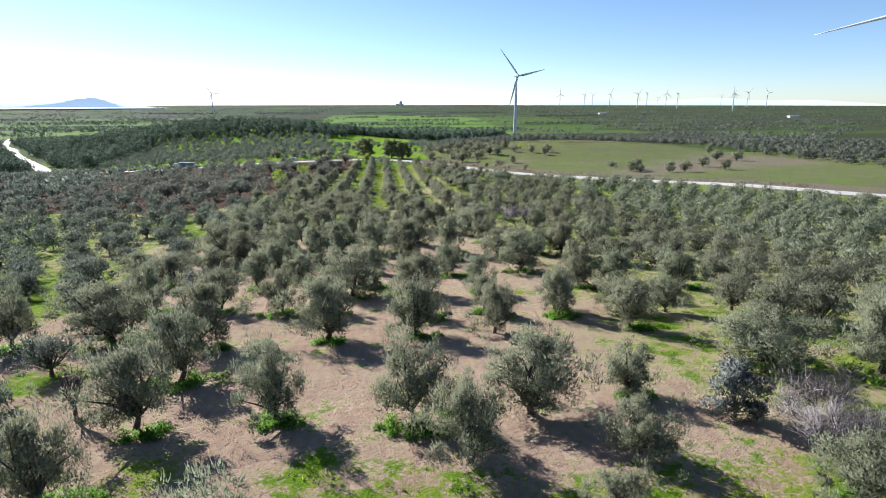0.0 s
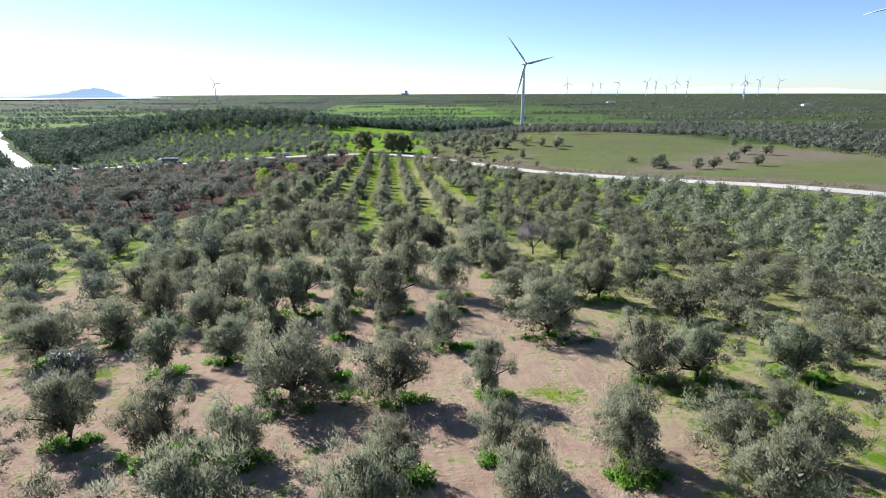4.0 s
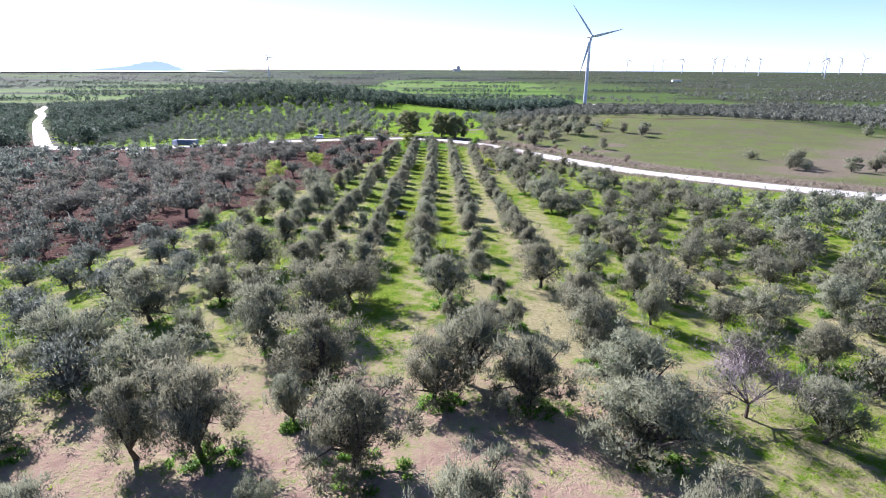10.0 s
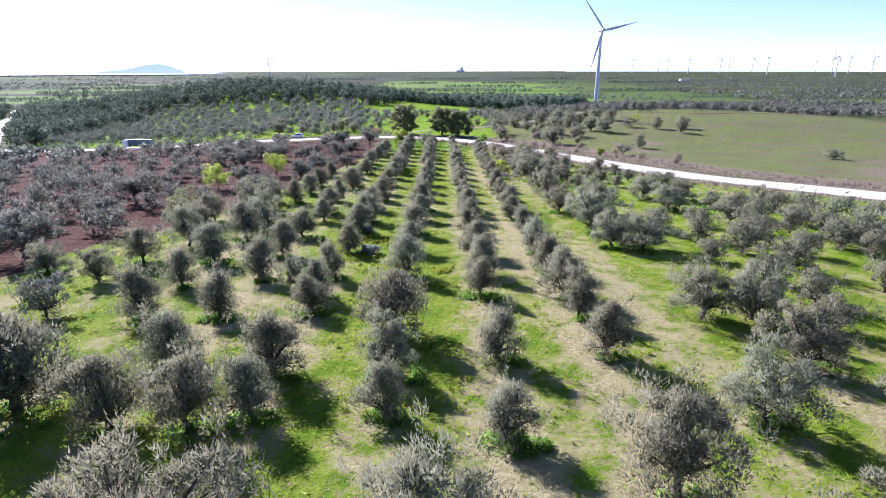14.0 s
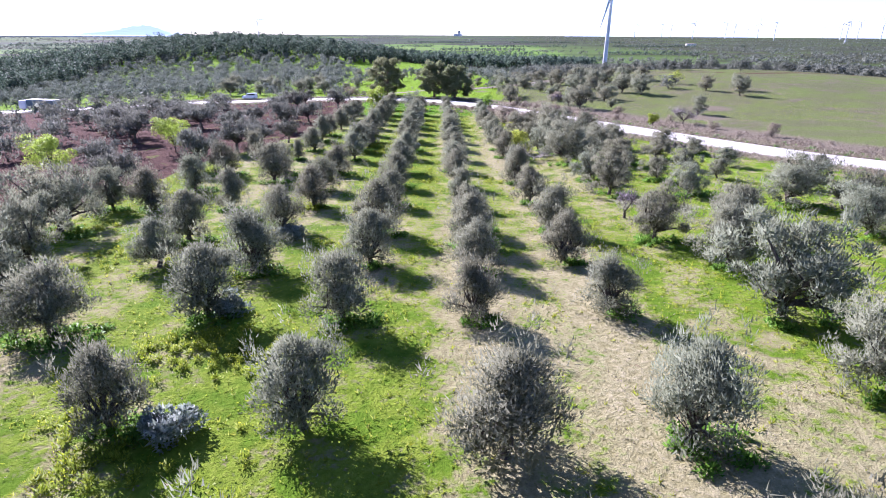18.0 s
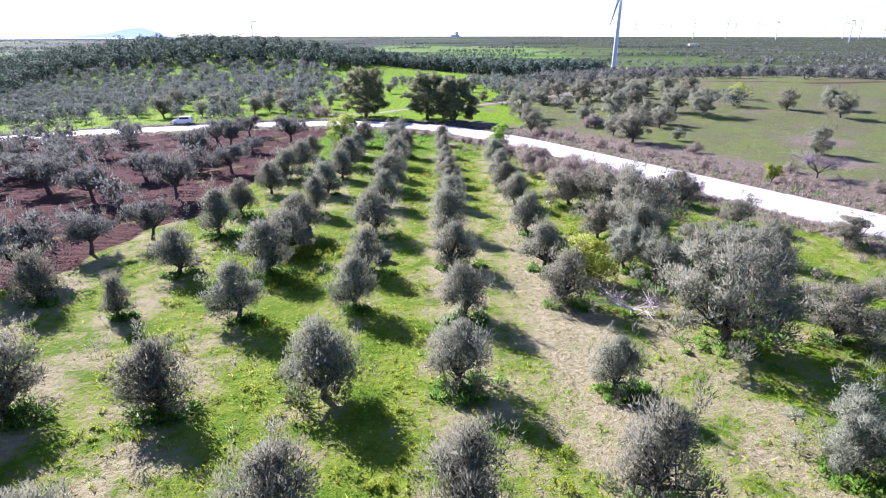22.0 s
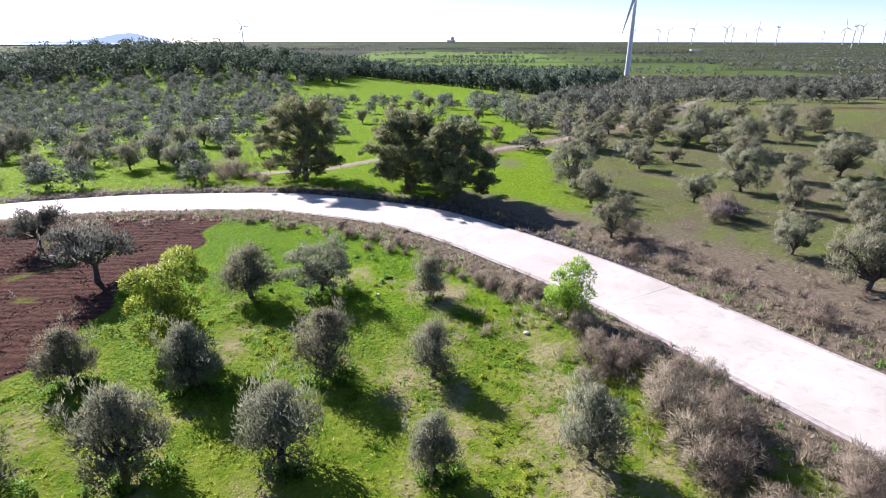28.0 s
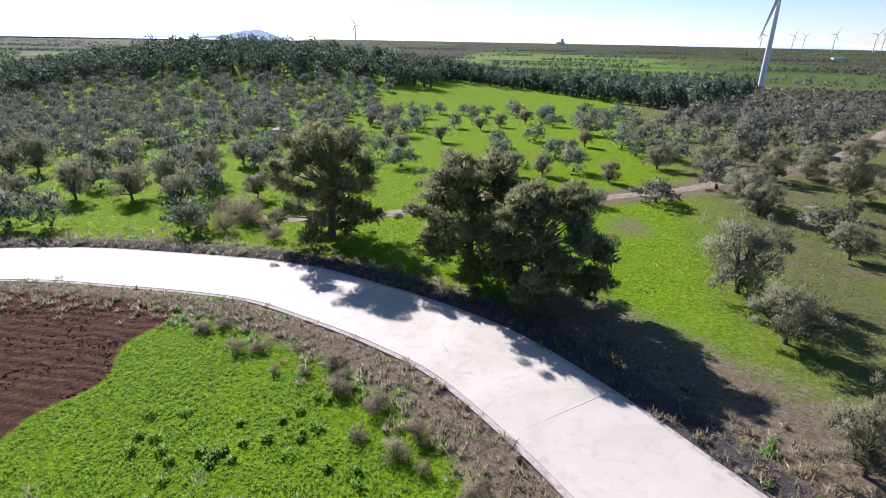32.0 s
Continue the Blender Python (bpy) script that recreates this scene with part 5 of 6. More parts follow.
def verge_shrubs():
    """Dry thorn shrubs on the bank beside the road."""
    r = np.random.default_rng(70)
    kinds = []
    for i in range(4):
        kinds.append(bushy("thorn_shrub", 0, 0, 2.6, 1.7, TWIG, BARK, 2200, "leafless brown thorn shrub on the road bank", "shrub", 71 + i, "thorn shrubs on the road bank", 0.05, (0.34, 0.010)))
    places = []
    for s in np.linspace(0, 1, 64):
        x, y = np.interp(s, (0, 0.4, 1), (13.8, 18.5, 26)), np.interp(s, (0, 0.4, 1), (137, 122, 106))
        places.append((x + r.normal() * 2.2, y + r.normal() * 2.2, r.uniform(0.7, 1.35)))
    for x, y, s in ((-15, 165.5, .6), (-6, 162, .6), (-2.5, 158.6, .6), (3.4, 153.5, .6), (8.0, 148.0, .7), (11.0, 145, .7), (20.6, 152.5, .8), (23, 149.6, .9), (25.5, 147, .9), (22.5, 158, 1.1),
                    (28.8, 140.2, .9), (31, 136, .8), (34, 131.5, .9), (38, 123, .8), (-20, 183, .8), (-26, 184.5, 1.1), (-29, 185, .9), (33.5, 165, 1.0), (42, 135, 1.0), (48.5, 121, 1.0), (52, 110, 1.1), (57, 100, 1.1), (-27, 189.5, 1.7), (-24.5, 187.2, 1.3), (-22, 186, 0.9), (8.5, 199.8, 0.9), (12.5, 201, 1.0), (4.5, 200.5, 0.8), (32.4, 161.7, 1.2), (34.4, 163.6, 1.3)):
        places.append((x, y, s))
    for s in np.linspace(0, 1, 26):
        x, y = np.interp(s, (0, 0.3, 0.6, 1), (-17, -5, 3, 11.5)), np.interp(s, (0, 0.3, 0.6, 1), (164.6, 159.6, 153.0, 143.2))
        places.append((x + r.normal() * 0.8, y + r.normal() * 0.8, r.uniform(0.28, 0.55)))
    for i, (x, y, s) in enumerate(places):
        m = Matrix.Translation((x, y, gz(x, y))) @ Matrix.Rotation(r.uniform(0, 6.28), 4, "Z") @ Matrix.Diagonal((s, s, s * r.uniform(0.8, 1.2), 1))
        if i < 4:
            kinds[i].matrix_basis = m
        else:
            copy_thing(kinds[i % 4], m)


verge_shrubs()
bushy("blossom_shrub", 22.6, 113.2, 3.0, 2.0, BLOSSOM, BARK, 1500, "thorn shrub with pale pink blossom", "shrub", 80, size=(0.12, 0.05))

for x, y, w, h, seed in ((24.4, 114.4, 2.6, 2.2, 181), (26.4, 112.6, 2.4, 1.8, 182), (21.0, 115.6, 2.2, 1.8, 183)):
    bushy("blossom_shrub", x, y, w, h, BLOSSOM, BARK, 1100, "thorn shrub with sparse pale pink blossom", "shrub", seed, size=(0.10, 0.04))
for x, y, w, h, seed in ((-9.4, 96.4, 1.9, 0.8, 191), (-2.0, 90.4, 1.6, 0.7, 192), (-7.6, 24.2, 2.2, 0.9, 193), (-9.4, 47.2, 2.4, 0.9, 194), (-9.2, 34.2, 2.2, 0.9, 195)):
    bushy("silvery_weed_bush", x, y, w, h, SILVER, BARK, 2600, "low bush of silvery green weeds at a tree's foot", "bush", seed, size=(0.16, 0.055))
bushy("russet_shrub", 18.2, 118.6, 2.2, 1.6, RUSSET, BARK, 1500, "small russet red shrub on the road bank", "shrub", 184, size=(0.12, 0.04))
bare("dead_sapling", 17.1, 52.2, 2.6, 1.8, 900, BARK, "broken leafless pinkish sapling in the grass", "tree", 66)


# ---- low plants ----
def weeds():
    """Leafy weeds round the feet of the trees."""
    r = np.random.default_rng(90)
    c, rad = [], []
    for x, y, d, *_ in row_places + grove_places:
        lush = r.random()
        if lush < 0.14:
            continue
        for _ in range(int(5 + 24 * lush + 8 * (y < -30))):
            a, q = r.uniform(0, 6.283), d * 0.42 * (0.4 + lush) * math.sqrt(r.random())
            px, py = x + 0.14 * d + math.cos(a) * q * 1.25, y - 0.12 * d + math.sin(a) * q * 0.8
            c.append((px, py, gz(px, py) + 0.04))
            rad.append(r.uniform(0.25, 0.55))
    for gx, gy, count in ((-10.5, 149.5, 16), (-7.0, 150.5, 12), (-9, 153.5, 14), (-5.0, 155.5, 5), (-6.5, 158.0, 4), (-3.0, 153, 4), (-12.5, 155.0, 6), (-1.0, 149.0, 3)):
        for _ in range(count):
            px, py = gx + r.normal() * 1.0, gy + r.normal() * 0.9
            c.append((px, py, gz(px, py) + 0.08))
            rad.append(r.uniform(0.18, 0.38))
    c, rad = np.array(c), np.array(rad)
    v, f = leaves(c, rad, len(c) * 62, 0.17, 0.055, r, 0.5, 0.6, 0.05, False)
    tagged(new("leafy_weeds", tri_mesh("leafy_weeds", v, f, WEED)), "lush green weeds round the tree feet", "weeds", kind="stuff")


weeds()


def flower_weeds():
    """Tall yellow-flowering weeds in loose patches between the rows."""
    r = np.random.default_rng(99)
    c, rad = [], []
    for x, y, w in [(-6.9, 29.9, 2.1), (-9.9, 30.5, 1.8), (-9.3, 22.4, 1.4), (-11.3, 25.4, 1.3), (-0.0, 17.8, 1.0), (-8.7, 92.0, 2.0), (-11.5, 56.3, 1.2), (-9.8, 55.6, 1.2), (-8.0, 92.3, 2.1), (-11.8, 89.5, 1.6), (-7.8, 86.4, 1.5), (-4.8, 92.2, 1.1), (-10.9, 92.4, 1.1)]:
        for _ in range(int(26 * w)):
            px, py = x + r.normal() * w * 0.55, y + r.normal() * w * 0.55
            c.append((px, py, gz(px, py) + 0.08))
            rad.append(r.uniform(0.14, 0.34))
    patch = r.uniform((-38, -14), (15, 150), (460, 2))
    green = zones(patch[:, 0], patch[:, 1])[0]
    for px, py in patch[(green["grass"] > 0.4 + 0.3 * r.random(460)) & (green["plough"] < 0.2)]:
        for _ in range(r.integers(2, 9)):
            qx, qy = px + r.normal() * 0.8, py + r.normal() * 0.8
            c.append((qx, qy, gz(qx, qy)))
            rad.append(r.uniform(0.14, 0.36))
    c, rad = np.array(c), np.array(rad)
    v, f = leaves(c, rad, len(c) * 50, 0.17, 0.03, r, 0.9, 0.9, 0.0, False)
    tagged(new("flowering_weeds", tri_mesh("flowering_weeds", v, f, FLOWER_WEED)), "yellow-green flowering weeds between the olive rows", "weeds", kind="stuff")
    bloom = c + (0, 0, 0.16)
    v, f = leaves(bloom, rad, len(c) * 5, 0.05, 0.03, r, 1.0, 0.6, 0.3, False)
    tagged(new("yellow_blooms", tri_mesh("yellow_blooms", v, f, YELLOW_BLOOM)), "small yellow flower heads on the weeds", "flowers", kind="stuff")


flower_weeds()


def blades(name, n, box_, want, size, material, label, seed):
    """Grass blades scattered where the ground is grassy."""
    r = np.random.default_rng(seed)
    x, y = r.uniform(box_[0], box_[1], n), r.uniform(box_[2], box_[3], n)
    masks, _ = zones(x, y)
    patch = np.sin(x * 1.7 + np.sin(y * 0.9) * 2) + np.sin(y * 1.3 + np.sin(x * 1.1) * 2)
    ok = (want(masks) + 0.12 * patch > r.random(n)) & (masks["gravel"] < 0.3) & (masks["plough"] < 0.3) & ((masks["meadow"] < r.random(n)) | name.startswith("meadow"))
    ok &= r.random(n) < (1 - ease(box_[3] - 70, box_[3], y)) * (1 - ease(box_[1] - 25, box_[1], x))
    x, y = x[ok], y[ok]
    c = np.stack([x, y, ground(x, y)], 1)
    m = len(c)
    way = unit(r.normal(size=(m, 3)) * (0.7, 0.7, 0.1) + (0, 0, 0.5))
    side = unit(np.cross(way, r.normal(size=(m, 3))))
    s = size * (0.5 + r.random((m, 1)))
    nrm = unit(r.normal(size=(m, 3)) * 0.35 + (0, 0, 1))
    v = faced(np.stack([c - side * s * 0.28, c + side * s * 0.28, c + way * s], 1), nrm)
    tagged(new(name, tri_mesh(name, v, np.arange(3 * m).reshape(-1, 3), material)), label, "grass", kind="stuff")


def tufts(name, n, box_, chance, size, blades_each, material, label, seed):
    """Leafy grass tufts, thick where the ground is green."""
    r = np.random.default_rng(seed)
    x, y = r.uniform(box_[0], box_[1], n), r.uniform(box_[2], box_[3], n)
    masks, _ = zones(x, y)
    patch = np.sin(x * 0.9 + np.sin(y * 0.6) * 2) + np.sin(y * 0.8 + np.sin(x * 0.7) * 2)
    ok = (chance(masks) + 0.16 * patch > r.random(n)) & (masks["gravel"] < 0.5) & (masks["plough"] < 0.3) & (masks["meadow"] < 0.5)
    x, y = x[ok], y[ok]
    c = np.stack([x, y, ground(x, y) + 0.02], 1)
    rad = size * r.uniform(0.5, 1.5, len(c))
    pick = np.repeat(np.arange(len(c)), blades_each)
    m = len(pick)
    d = unit(r.normal(size=(m, 3)) * (1, 1, 0.5) + (0, 0, 0.35))
    q = c[pick] + d * rad[pick, None] * (0.5, 0.5, 0.3) * r.random((m, 1))
    way = unit(d + (0, 0, 0.5))
    side = unit(np.cross(way, r.normal(size=(m, 3))))
    ln = rad[pick, None] * r.uniform(0.6, 1.2, (m, 1))
    nrm = unit(d * 0.45 + (0, 0, 0.9))
    v = faced(np.stack([q - side * ln * 0.15, q + side * ln * 0.15, q + way * ln], 1), nrm)
    tagged(new(name, tri_mesh(name, v, np.arange(3 * m).reshape(-1, 3), material)), label, "grass", kind="stuff")


tufts("lush_grass", 62000, (-24, 14, 132, 168), lambda k: k["grass"] - 0.25, 0.095, 8, LUSH, "lush green grass between ploughed earth and road", 88)
tufts("row_grass", 60000, (-36, 36, -8, 134), lambda k: 0.9 * k["grass"] - 0.1, 0.15, 6, GRASS, "green grass tufts in the lanes between the rows", 89)
tufts("grove_grass", 16000, (-40, 36, -124, -8), lambda k: 0.9 * k["grass"] - 0.16, 0.18, 6, GRASS, "green grass tufts under the old olive trees", 87)
tufts("row_straw", 26000, (-36, 36, -20, 134), lambda k: 0.75 - 0.8 * k["grass"], 0.085, 5, STRAW, "dry straw tufts in the lanes between the rows", 86)
blades("grass", 120000, (-34, 36, -10, 168), lambda k: k["grass"] - 0.2, 0.10, GRASS, "fresh spring grass between the trees", 91)
blades("dry_grass", 90000, (-36, 36, -125, 150), lambda k: 0.55 - 0.5 * k["grass"], 0.10, STRAW, "dry straw stubble on the bare soil", 92)
blades("field_grass", 110000, (-110, 50, 176, 262), lambda k: k["grass"] - 0.2, 0.16, GRASS, "bright grass of the field over the road", 93)


blades("meadow_tufts", 110000, (10, 120, 120, 262), lambda k: 0.5 * k["meadow"] - 0.12, 0.13, STRAW, "rough dry grass tufts of the meadow", 97)
blades("meadow_green", 90000, (8, 110, 120, 262), lambda k: 0.45 * k["meadow"] - 0.1, 0.13, GRASS, "green grass tufts of the meadow", 98)


def verge_tufts():
    """Dry tufts along both verges of the road."""
    r = np.random.default_rng(94)
    line = ROAD_LINE[(ROAD_LINE[:, 0] > -70) & (ROAD_LINE[:, 0] < 62)]
    tan = unit(np.gradient(line, axis=0))
    n = 6400
    k = r.integers(0, len(line), n)
    off = np.where(r.random(n) < 0.5, -1, 1) * (4.5 + np.abs(r.normal(size=n)) * 1.7)
    p = line[k] + np.stack([-tan[k, 1], tan[k, 0]], 1) * off[:, None] + r.normal(size=(n, 2)) * 0.4
    c = np.column_stack([p, ground(p[:, 0], p[:, 1]) + 0.02])
    pale = r.random(n) < 0.5
    sprig = r.random(n) < 0.06
    v, f = leaves(c[sprig], r.uniform(0.15, 0.4, sprig.sum()), int(sprig.sum()) * 40, 0.2, 0.05, r, 0.7, 0.8, 0.0, False)
    tagged(new("verge_weed", tri_mesh("verge_weed", v, f, WEED)), "green weed sprigs on the road verge", "weeds", kind="stuff")
    for name, part_, mat, label in (("verge_grass", c[pale], STRAW, "dry pale grass tufts on the road verge"), ("verge_thorn", c[~pale], TWIG, "low brown dry growth on the road verge")):
        rad = r.uniform(0.15, 0.42, len(part_))
        v, f = leaves(part_, rad, len(part_) * 26, 0.30, 0.028, r, 0.9, 0.7, 0.0, False)
        tagged(new(name, tri_mesh(name, v, f, mat)), label, "dry grass", kind="stuff")


verge_tufts()


def far_side_brush():
    """Grey-brown brush along the far side of the road, towards the meadow."""
    r = np.random.default_rng(96)
    line = ROAD_LINE[(ROAD_LINE[:, 0] > 14) & (ROAD_LINE[:, 0] < 120)]
    tan = unit(np.gradient(line, axis=0))
    n = 900
    k = r.integers(0, len(line), n)
    off = np.where(r.random(n) < 0.7, 1, -1) * (6.5 + np.abs(r.normal(size=n)) * 4.0)
    p = line[k] + np.stack([-tan[k, 1], tan[k, 0]], 1) * off[:, None] + r.normal(size=(n, 2)) * 0.6
    c = np.column_stack([p, ground(p[:, 0], p[:, 1]) + 0.1])
    v, f = leaves(c, r.uniform(0.25, 0.7, n), n * 60, 0.36, 0.022, r, 0.8, 0.75, 0.1, False)
    tagged(new("roadside_brush", tri_mesh("roadside_brush", v, f, TWIG)), "grey-brown leafless brush along the road", "brush", kind="stuff")


far_side_brush()


def clods():
    r = np.random.default_rng(95)
    n = 40000
    x, y = r.uniform(-62, -17, n), r.uniform(60, 166, n)
    y = np.round(y / 0.8 + 0.4 * np.sin(x / 9)) * 0.8 + r.normal(size=n) * 0.2
    masks, _ = zones(x, y)
    ok = masks["plough"] > 0.6
    x, y = x[ok], y[ok]
    s = r.uniform(0.05, 0.17, len(x))
    base = np.array([(1, 0, -0.3), (-0.5, 0.87, -0.3), (-0.5, -0.87, -0.3), (0.2, 0.1, 0.42)])
    turn = r.uniform(0, 6.28, len(x))
    bx = base[None, :, 0] * np.cos(turn)[:, None] - base[None, :, 1] * np.sin(turn)[:, None]
    by = base[None, :, 0] * np.sin(turn)[:, None] + base[None, :, 1] * np.cos(turn)[:, None]
    v = np.stack([x[:, None] + bx * s[:, None], y[:, None] + by * s[:, None], ground(x, y)[:, None] + base[None, :, 2] * s[:, None]], -1).reshape(-1, 3)
    f = (np.array([[0, 1, 3], [1, 2, 3], [2, 0, 3]])[None] + (np.arange(len(x)) * 4)[:, None, None]).reshape(-1, 3)
    tagged(new("earth_clods", tri_mesh("earth_clods", v, f, CLOD)), "clods of dark red ploughed earth", "clods", kind="stuff")


clods()


# ---- wind turbines ----
def lathe(rings, sides=20):
    """A round body from (height, radius) rings."""
    ang = np.arange(sides) * 2 * np.pi / sides
    v = np.concatenate([np.stack([np.cos(ang) * q, np.sin(ang) * q, np.full(sides, h)], 1) for h, q in rings])
    f = []
    for k in range(len(rings) - 1):
        for i in range(sides):
            j = (i + 1) % sides
            f.append((k * sides + i, k * sides + j, (k + 1) * sides + j, (k + 1) * sides + i))
    return v, np.array(f)


def blade_mesh(length, thick=1.0):
    rows = []
    for k in np.linspace(0, 1, 12):
        ch = length * (0.035 if k < 0.04 else 0.085 * (1 - k) ** 0.8 * min(1, (k + 0.1) / 0.28) + 0.008) * thick
        th = ch * (0.7 if k < 0.05 else 0.22)
        tw = 0.35 * (1 - k)
        prof = [(-0.3, 0), (-0.1, 0.5), (0.3, 0.35), (0.7, 0), (0.3, -0.35), (-0.1, -0.5)]
        rows.append([(a * ch * math.cos(tw) - b * th * math.sin(tw), a * ch * math.sin(tw) + b * th * math.cos(tw), k * length) for a, b in prof])
    v = np.array(rows).reshape(-1, 3)
    f = []
    for k in range(11):
        for i in range(6):
            j = (i + 1) % 6
            f.append((k * 6 + i, k * 6 + j, (k + 1) * 6 + j, (k + 1) * 6 + i))
    f.append((66, 67, 68, 69))
    f.append((66, 69, 70, 71))
    return tri_mesh("blade", v, np.array(f), WHITE, True)


def turbine_model(label, reach, thick):
    """Hub height 1; the rotor faces -y."""
    e = tagged(new("wind_turbine"), label, "wind turbine", "wind turbines")
    part("tower", tri_mesh("tower", *lathe([(0, 0.0290), (0.3, 0.0255), (0.7, 0.0205), (0.985, 0.0165), (0.986, 0.0)]), WHITE, True), e)
    part("nacelle", box("nacelle", (0.045, 0.11, 0.046), (0, 0.015, 1.0), WHITE, 0.012), e)
    hv, hf = lathe([(-0.03, 0.020), (0.0, 0.022), (0.02, 0.018), (0.036, 0.0)], 12)
    hub = part("hub", tri_mesh("hub", hv, hf, WHITE, True), e, "", Matrix.Translation((0, -0.055, 1.0)) @ Matrix.Rotation(radians(90), 4, "X"))
    b = blade_mesh(reach, thick)
    return e, hub, b


def turbine(x, y, z, height, face, spin, label, reach=0.56, thick=0.9):
    e, hub, b = turbine_model(label, reach, thick)
    for k in range(3):
        part("blade", b, e, "", Matrix.Translation((0, -0.058, 1.0)) @ Matrix.Rotation(radians(spin + 120 * k), 4, "Y"))
    e.matrix_basis = Matrix.Translation((x, y, z)) @ Matrix.Rotation(radians(face), 4, "Z") @ Matrix.Diagonal((height, height, height, 1))
    return e


turbine(175, 611, gz(175, 611) - 0.5, 78, 20, -42, "tall white wind turbine beyond the meadow")
turbine(194, 51, gz(194, 51), 60, -45, -102, "tall white wind turbine close by the grove", 0.66, 0.5)
base = box("concrete_pad", (16, 16, 1.2), (0, 0, 0), CONCRETE, 0.1)
pad = tagged(new("turbine_pad", base), "pale concrete pad under a wind turbine", "pad", kind="structure")
pad.matrix_basis = Matrix.Translation((184, 614, gz(184, 614)))
FAR_TURBINES = [(-703, 2305, 78), (1280, 3840, 84), (1606, 4229, 84), (1712, 4330, 80), (1403, 3239, 80), (1581, 3235, 80), (2027, 4025, 88), (2010, 3820, 56),
                (1997, 3670, 88), (1604, 2800, 80), (2467, 3760, 66), (2057, 2995, 80), (1613, 2317, 80), (2228, 3113, 84), (2356, 3113, 84)]
first = None
for i, (x, y, h) in enumerate(FAR_TURBINES):
    t_ = turbine(x, y, gz(x, y) - 1, h, rng.uniform(5, 40), rng.uniform(0, 120), "white wind turbine on the far plain")


# ---- distance: sea, ridges, far buildings ----
def ridge(name, pts, dist, label, material, foot=-30):
    """A far hill line given by bearing (degrees from ahead) and elevation (degrees), with a body behind it."""
    b = np.array(pts, float)
    q = np.linspace(b[0, 0], b[-1, 0], 70)
    e = np.interp(q, b[:, 0], b[:, 1]) + 0.012 * np.sin(q * 9) + 0.01 * np.sin(q * 23)
    x, y = np.sin(np.radians(q)), np.cos(np.radians(q))
    top = 20 + np.tan(np.radians(e)) * dist
    rows = [np.stack([x * dist * 0.985, y * dist * 0.985 - 70, np.full(70, foot)], 1), np.stack([x * dist, y * dist - 70, top], 1),
            np.stack([x * dist * 1.02, y * dist * 1.02 - 70, np.full(70, foot)], 1)]
    i = np.arange(69)
    f = np.concatenate([np.stack([i, i + 1, i + 71, i + 70], 1), np.stack([i + 70, i + 71, i + 141, i + 140], 1)])
    tagged(new(name, tri_mesh(name, np.concatenate(rows), f, material, True)), label, "hills", kind="structure")


ridge("backdrop_island", [(-60, 0.02), (-42, 0.06), (-38, 0.03), (-34, 0.09), (-31, 0.11), (-29.8, 0.2), (-28.5, 0.27), (-27.4, 0.42), (-26.2, 0.58), (-25.4, 0.48), (-24.6, 0.22), (-23.6, 0.02), (-22.4, -0.35)], 4850, "island hill across the water, painted in glowing blue haze", RIDGE)
ridge("backdrop_mountains", [(9, -0.3), (14, -0.05), (17, 0.1), (20, 0.25), (22.3, 0.40), (25, 0.15), (27, 0.2), (29.5, 0.3), (31.2, 0.44), (33.7, 0.38), (36, 0.2), (40, 0.25), (46, -0.2)], 4850, "mountains on the horizon, painted in glowing blue haze", RIDGE)
sea_pts = [(math.sin(radians(a)) * d, math.cos(radians(a)) * d - 70, -3.5) for d in (3600, 4790) for a in np.linspace(-60, -20, 20)]
k = np.arange(19)
tagged(new("water", tri_mesh("water", sea_pts, np.stack([k, k + 1, k + 21, k + 20], 1), SEA)), "bright strip of calm sea on the horizon", "sea", kind="structure")


def far_house(x, y, w, d, h, label, name="far_house"):
    e = tagged(new(name), label, "building")
    part("wall", box("wall", (w, d, h), (0, 0, h / 2), HOUSE_WHITE), e)
    part("roof", box("roof", (w * 1.06, d * 1.06, h * 0.18), (0, 0, h * 1.09), HUT_ROOF, 0, 0.6), e)
    e.matrix_basis = Matrix.Translation((x, y, gz(x, y)))


far_house(136, 4250, 60, 40, 14, "low fort on a far rise", "far_fort")
far_house(146, 4252, 22, 22, 30, "square tower of the far fort", "far_tower")
for x, y in ((1240, 1450), (820, 1900)):
    far_house(x, y, 30, 14, 6, "long white farm building on the plain")


# ---- vehicles, shed, small things ----
def wheel(parent, x, y, r_, w):
    m = Matrix.Translation((x, y, r_)) @ Matrix.Rotation(radians(90), 4, "X")
    tyre = part("tyre", tri_mesh("tyre", *lathe([(-w / 2, r_ * 0.6), (-w / 2, r_ * 0.95), (-w / 4, r_), (w / 4, r_), (w / 2, r_ * 0.95), (w / 2, r_ * 0.6)], 18), RUBBER), parent, "", m)
    part("rim", tri_mesh("rim", *lathe([(-w / 2 + 0.02, 0), (-w / 2 + 0.02, r_ * 0.6), (w / 2 - 0.02, r_ * 0.6), (w / 2 - 0.02, 0)], 14), STEEL), tyre)


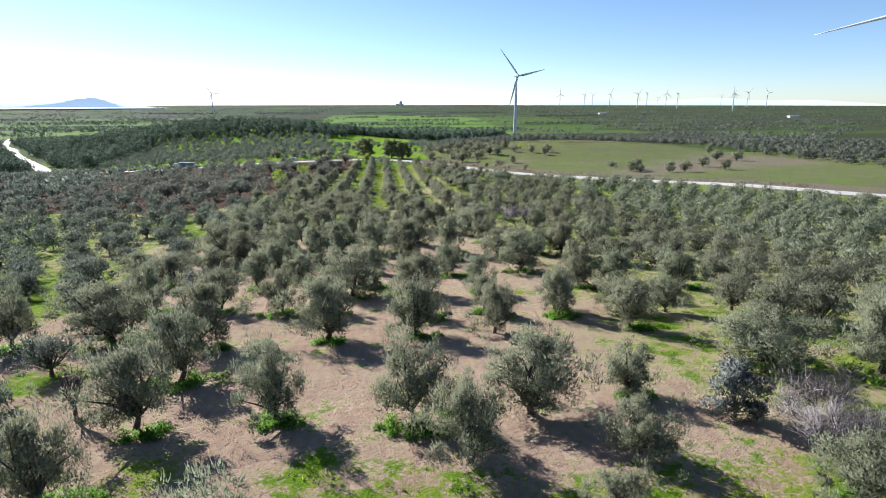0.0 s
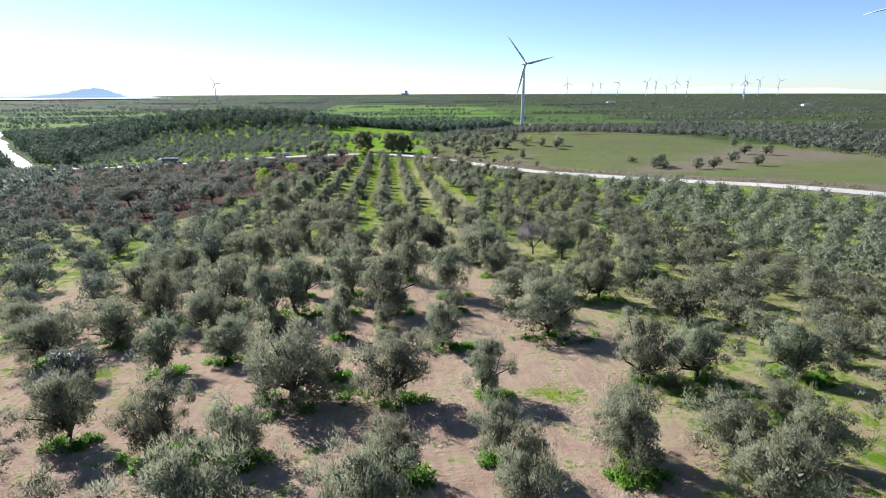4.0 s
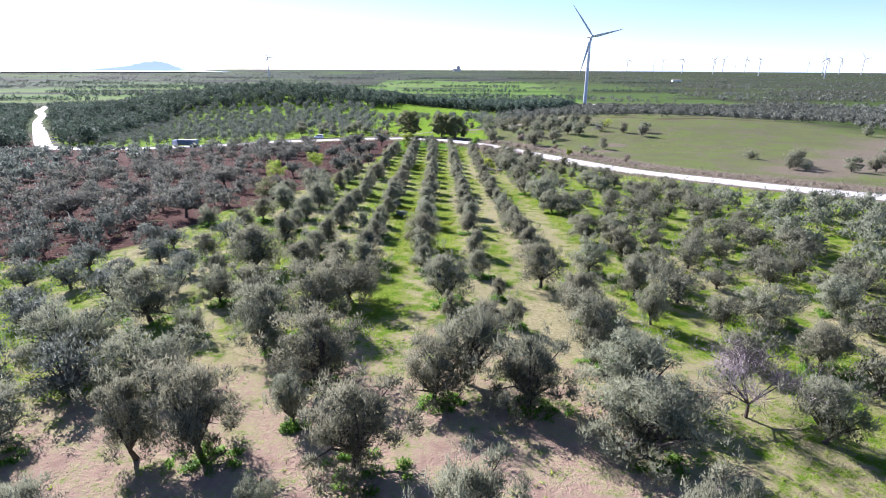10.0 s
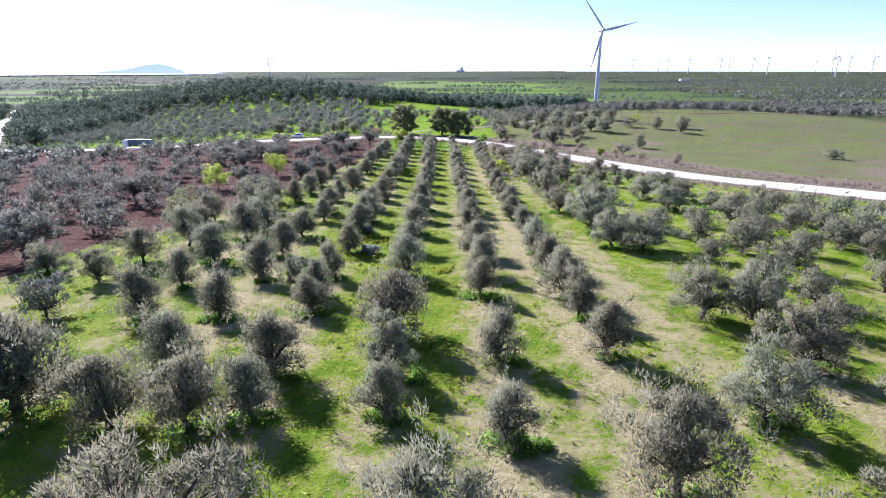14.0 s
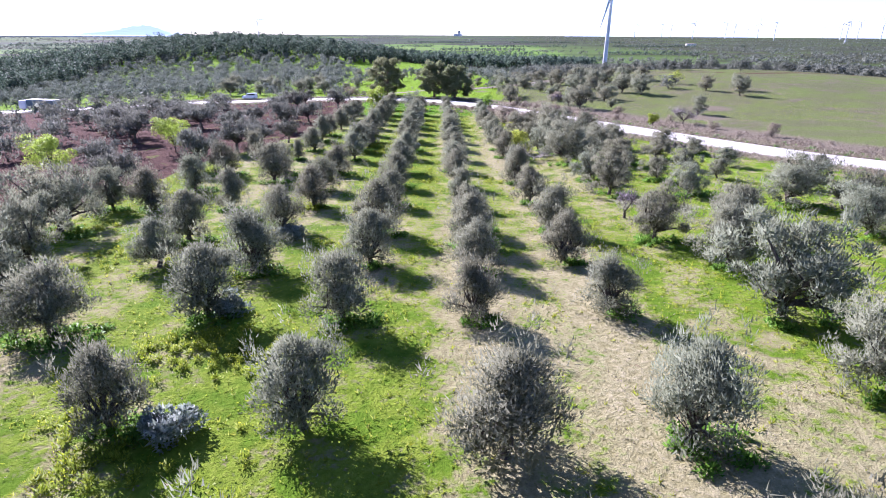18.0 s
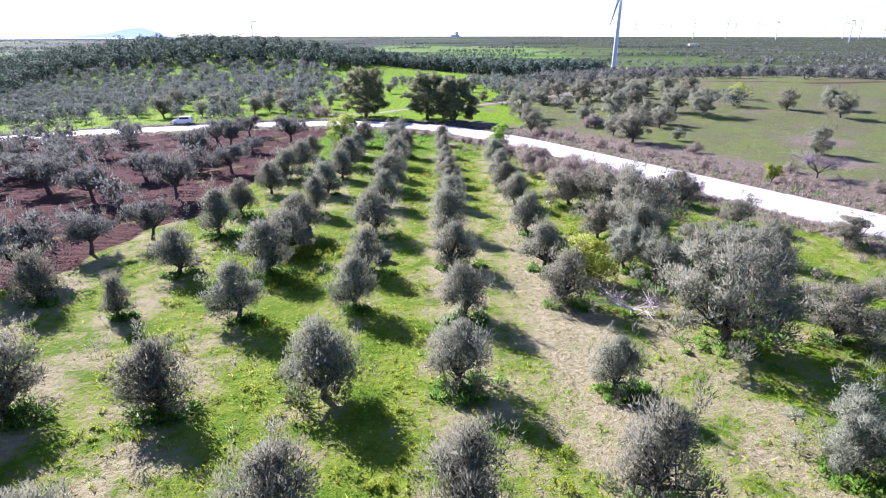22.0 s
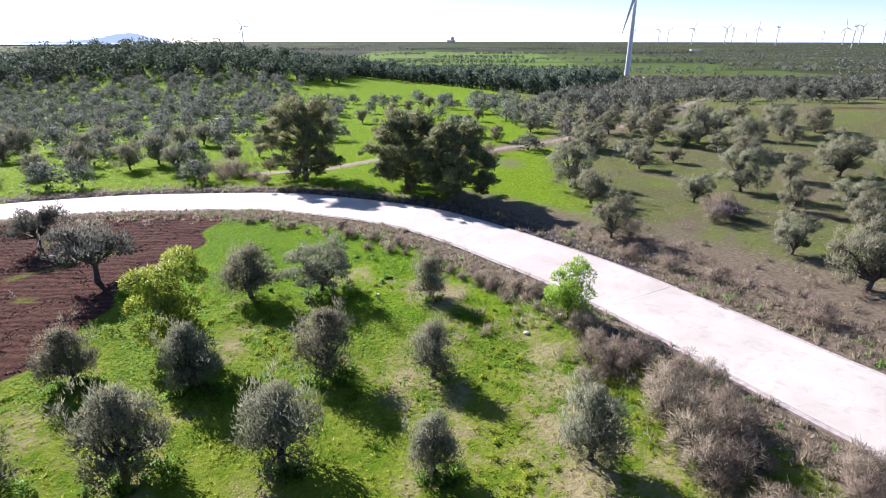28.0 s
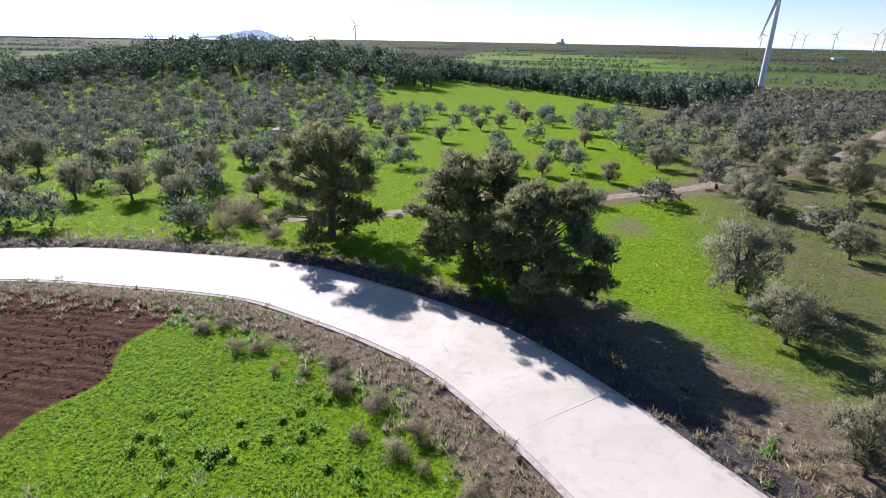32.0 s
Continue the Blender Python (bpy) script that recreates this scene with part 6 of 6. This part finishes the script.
def profile_body(name, outline, width, material, tuck=0.12, waist=0.9):
    """A vehicle body pulled from a side outline of (along, height); the upper part leans in."""
    bm = bmesh.new()
    rows = []
    for s in (-1, 1):
        rows.append([bm.verts.new((a, s * (width / 2 - (tuck if h > waist else 0)), h)) for a, h in outline])
    n = len(outline)
    for i in range(n):
        bm.faces.new((rows[0][i], rows[0][(i + 1) % n], rows[1][(i + 1) % n], rows[1][i]))
    bm.faces.new(rows[0][::-1])
    bm.faces.new(rows[1])
    bmesh.ops.recalc_face_normals(bm, faces=bm.faces[:])
    bmesh.ops.bevel(bm, geom=bm.edges[:], offset=0.05, segments=2, affect="EDGES")
    return bm_mesh(name, bm, material)


def van(x, y, turn):
    e = tagged(new("car"), "white light van parked on the road verge", "car")
    part("body", profile_body("body", [(-2.15, 0.35), (2.1, 0.35), (2.15, 0.75), (1.95, 0.98), (1.15, 1.1), (0.55, 1.72), (-1.95, 1.78), (-2.15, 1.1)], 1.75, VAN_WHITE), e)
    for s in (-1, 1):
        part("side_window", box("side_window", (2.0, 0.03, 0.42), (-0.5, s * 0.775, 1.42), GLASS_DARK), e)
        part("headlight", box("headlight", (0.08, 0.32, 0.16), (2.1, s * 0.62, 0.82), STEEL, 0.02), e)
        part("tail_light", box("tail_light", (0.06, 0.14, 0.4), (-2.16, s * 0.72, 1.05), LAMP_RED, 0.02), e)
        for a in (-1.35, 1.3):
            wheel(e, a, s * 0.78, 0.31, 0.2)
    part("windscreen", box("windscreen", (0.04, 1.35, 0.62), (0, 0, 0), GLASS_DARK), e, "", Matrix.Translation((0.88, 0, 1.44)) @ Matrix.Rotation(radians(-44), 4, "Y"))
    part("rear_window", box("rear_window", (0.03, 1.2, 0.45), (-2.1, 0, 1.45), GLASS_DARK), e)
    part("bumper", box("bumper", (0.14, 1.6, 0.22), (2.16, 0, 0.45), RUBBER, 0.04), e)
    e.matrix_basis = Matrix.Translation((x, y, gz(x, y) + 0.1)) @ Matrix.Rotation(turn, 4, "Z")


van(-54.0, 175.0, radians(192))


def truck(x, y, turn):
    e = tagged(new("truck"), "lorry with a pale cab and dark cargo bed on the road", "truck")
    part("cab", profile_body("cab", [(3.2, 0.6), (5.3, 0.6), (5.4, 1.5), (5.1, 2.7), (3.2, 2.8)], 2.4, VAN_WHITE, 0.1, 1.6), e)
    part("cargo_bed", box("cargo_bed", (8.2, 2.45, 1.9), (-1.2, 0, 2.05), CARGO, 0.06), e)
    part("chassis", box("chassis", (9.6, 1.0, 0.25), (0, 0, 0.9), RUBBER, 0.03), e)
    part("windscreen", box("windscreen", (0.05, 2.0, 0.8), (0, 0, 0), GLASS_DARK), e, "", Matrix.Translation((5.28, 0, 2.1)) @ Matrix.Rotation(radians(-14), 4, "Y"))
    for s in (-1, 1):
        for a in (-4.2, -2.9, 4.2):
            wheel(e, a, s * 1.0, 0.5, 0.32)
    e.matrix_basis = Matrix.Translation((x, y, gz(x, y) + 0.12)) @ Matrix.Rotation(turn, 4, "Z")


truck(-106.5, 161.5, radians(172))


def shed(x, y):
    e = tagged(new("shed"), "small field shed with pinkish walls and dull flat roof", "shed")
    for dx, dy, w, d in ((0, 1.15, 2.8, 0.16), (0, -1.15, 2.8, 0.16), (-1.32, 0, 0.16, 2.14), (1.32, 0, 0.16, 2.14)):
        part("wall", box("wall", (w, d, 2.1), (dx, dy, 1.0), HUT_WALL), e)
    part("roof", box("roof", (3.3, 3.0, 0.14), (0, 0, 2.13), HUT_ROOF, 0.02), e)
    part("door", box("door", (0.8, 0.05, 1.7), (0.4, -1.26, 0.88), plain("old_door_wood", (0.18, 0.12, 0.08), 0.8, 0, 0.3, 3)), e)
    e.matrix_basis = Matrix.Translation((x, y, gz(x, y)))


shed(-45.4, 239.5)
post = tagged(new("marker_post"), "short white concrete marker post in the grass", "post")
part("shaft", box("shaft", (0.16, 0.16, 0.42), (0, 0, 0.17), STONE, 0.015), post)
part("cap", box("cap", (0.2, 0.2, 0.06), (0, 0, 0.40), STONE, 0.015), post)
post.matrix_basis = Matrix.Translation((-0.6, 145.2, gz(-0.6, 145.2)))


def rock(x, y, s, seed):
    r = np.random.default_rng(seed)
    bm = bmesh.new()
    bmesh.ops.create_icosphere(bm, subdivisions=2, radius=s)
    for v in bm.verts:
        v.co *= 1 + 0.35 * noise.noise(v.co * (1.7 / s) + Vector((seed, 0, 0)))
        v.co.z *= 0.6
    ob = tagged(new("rock", bm_mesh("rock", bm, STONE)), "pale field stone lying on the soil", "rock")
    ob.matrix_basis = Matrix.Translation((x, y, gz(x, y) + s * 0.2)) @ Matrix.Rotation(r.uniform(0, 6), 4, "Z")


for i, (x, y, s) in enumerate(((14.2, 107.2, 0.28), (13.1, 143.2, 0.2), (12.2, 141.9, 0.22), (17.5, 104.5, 0.2), (9.5, 139.5, 0.18))):
    rock(x, y, s, i + 3)
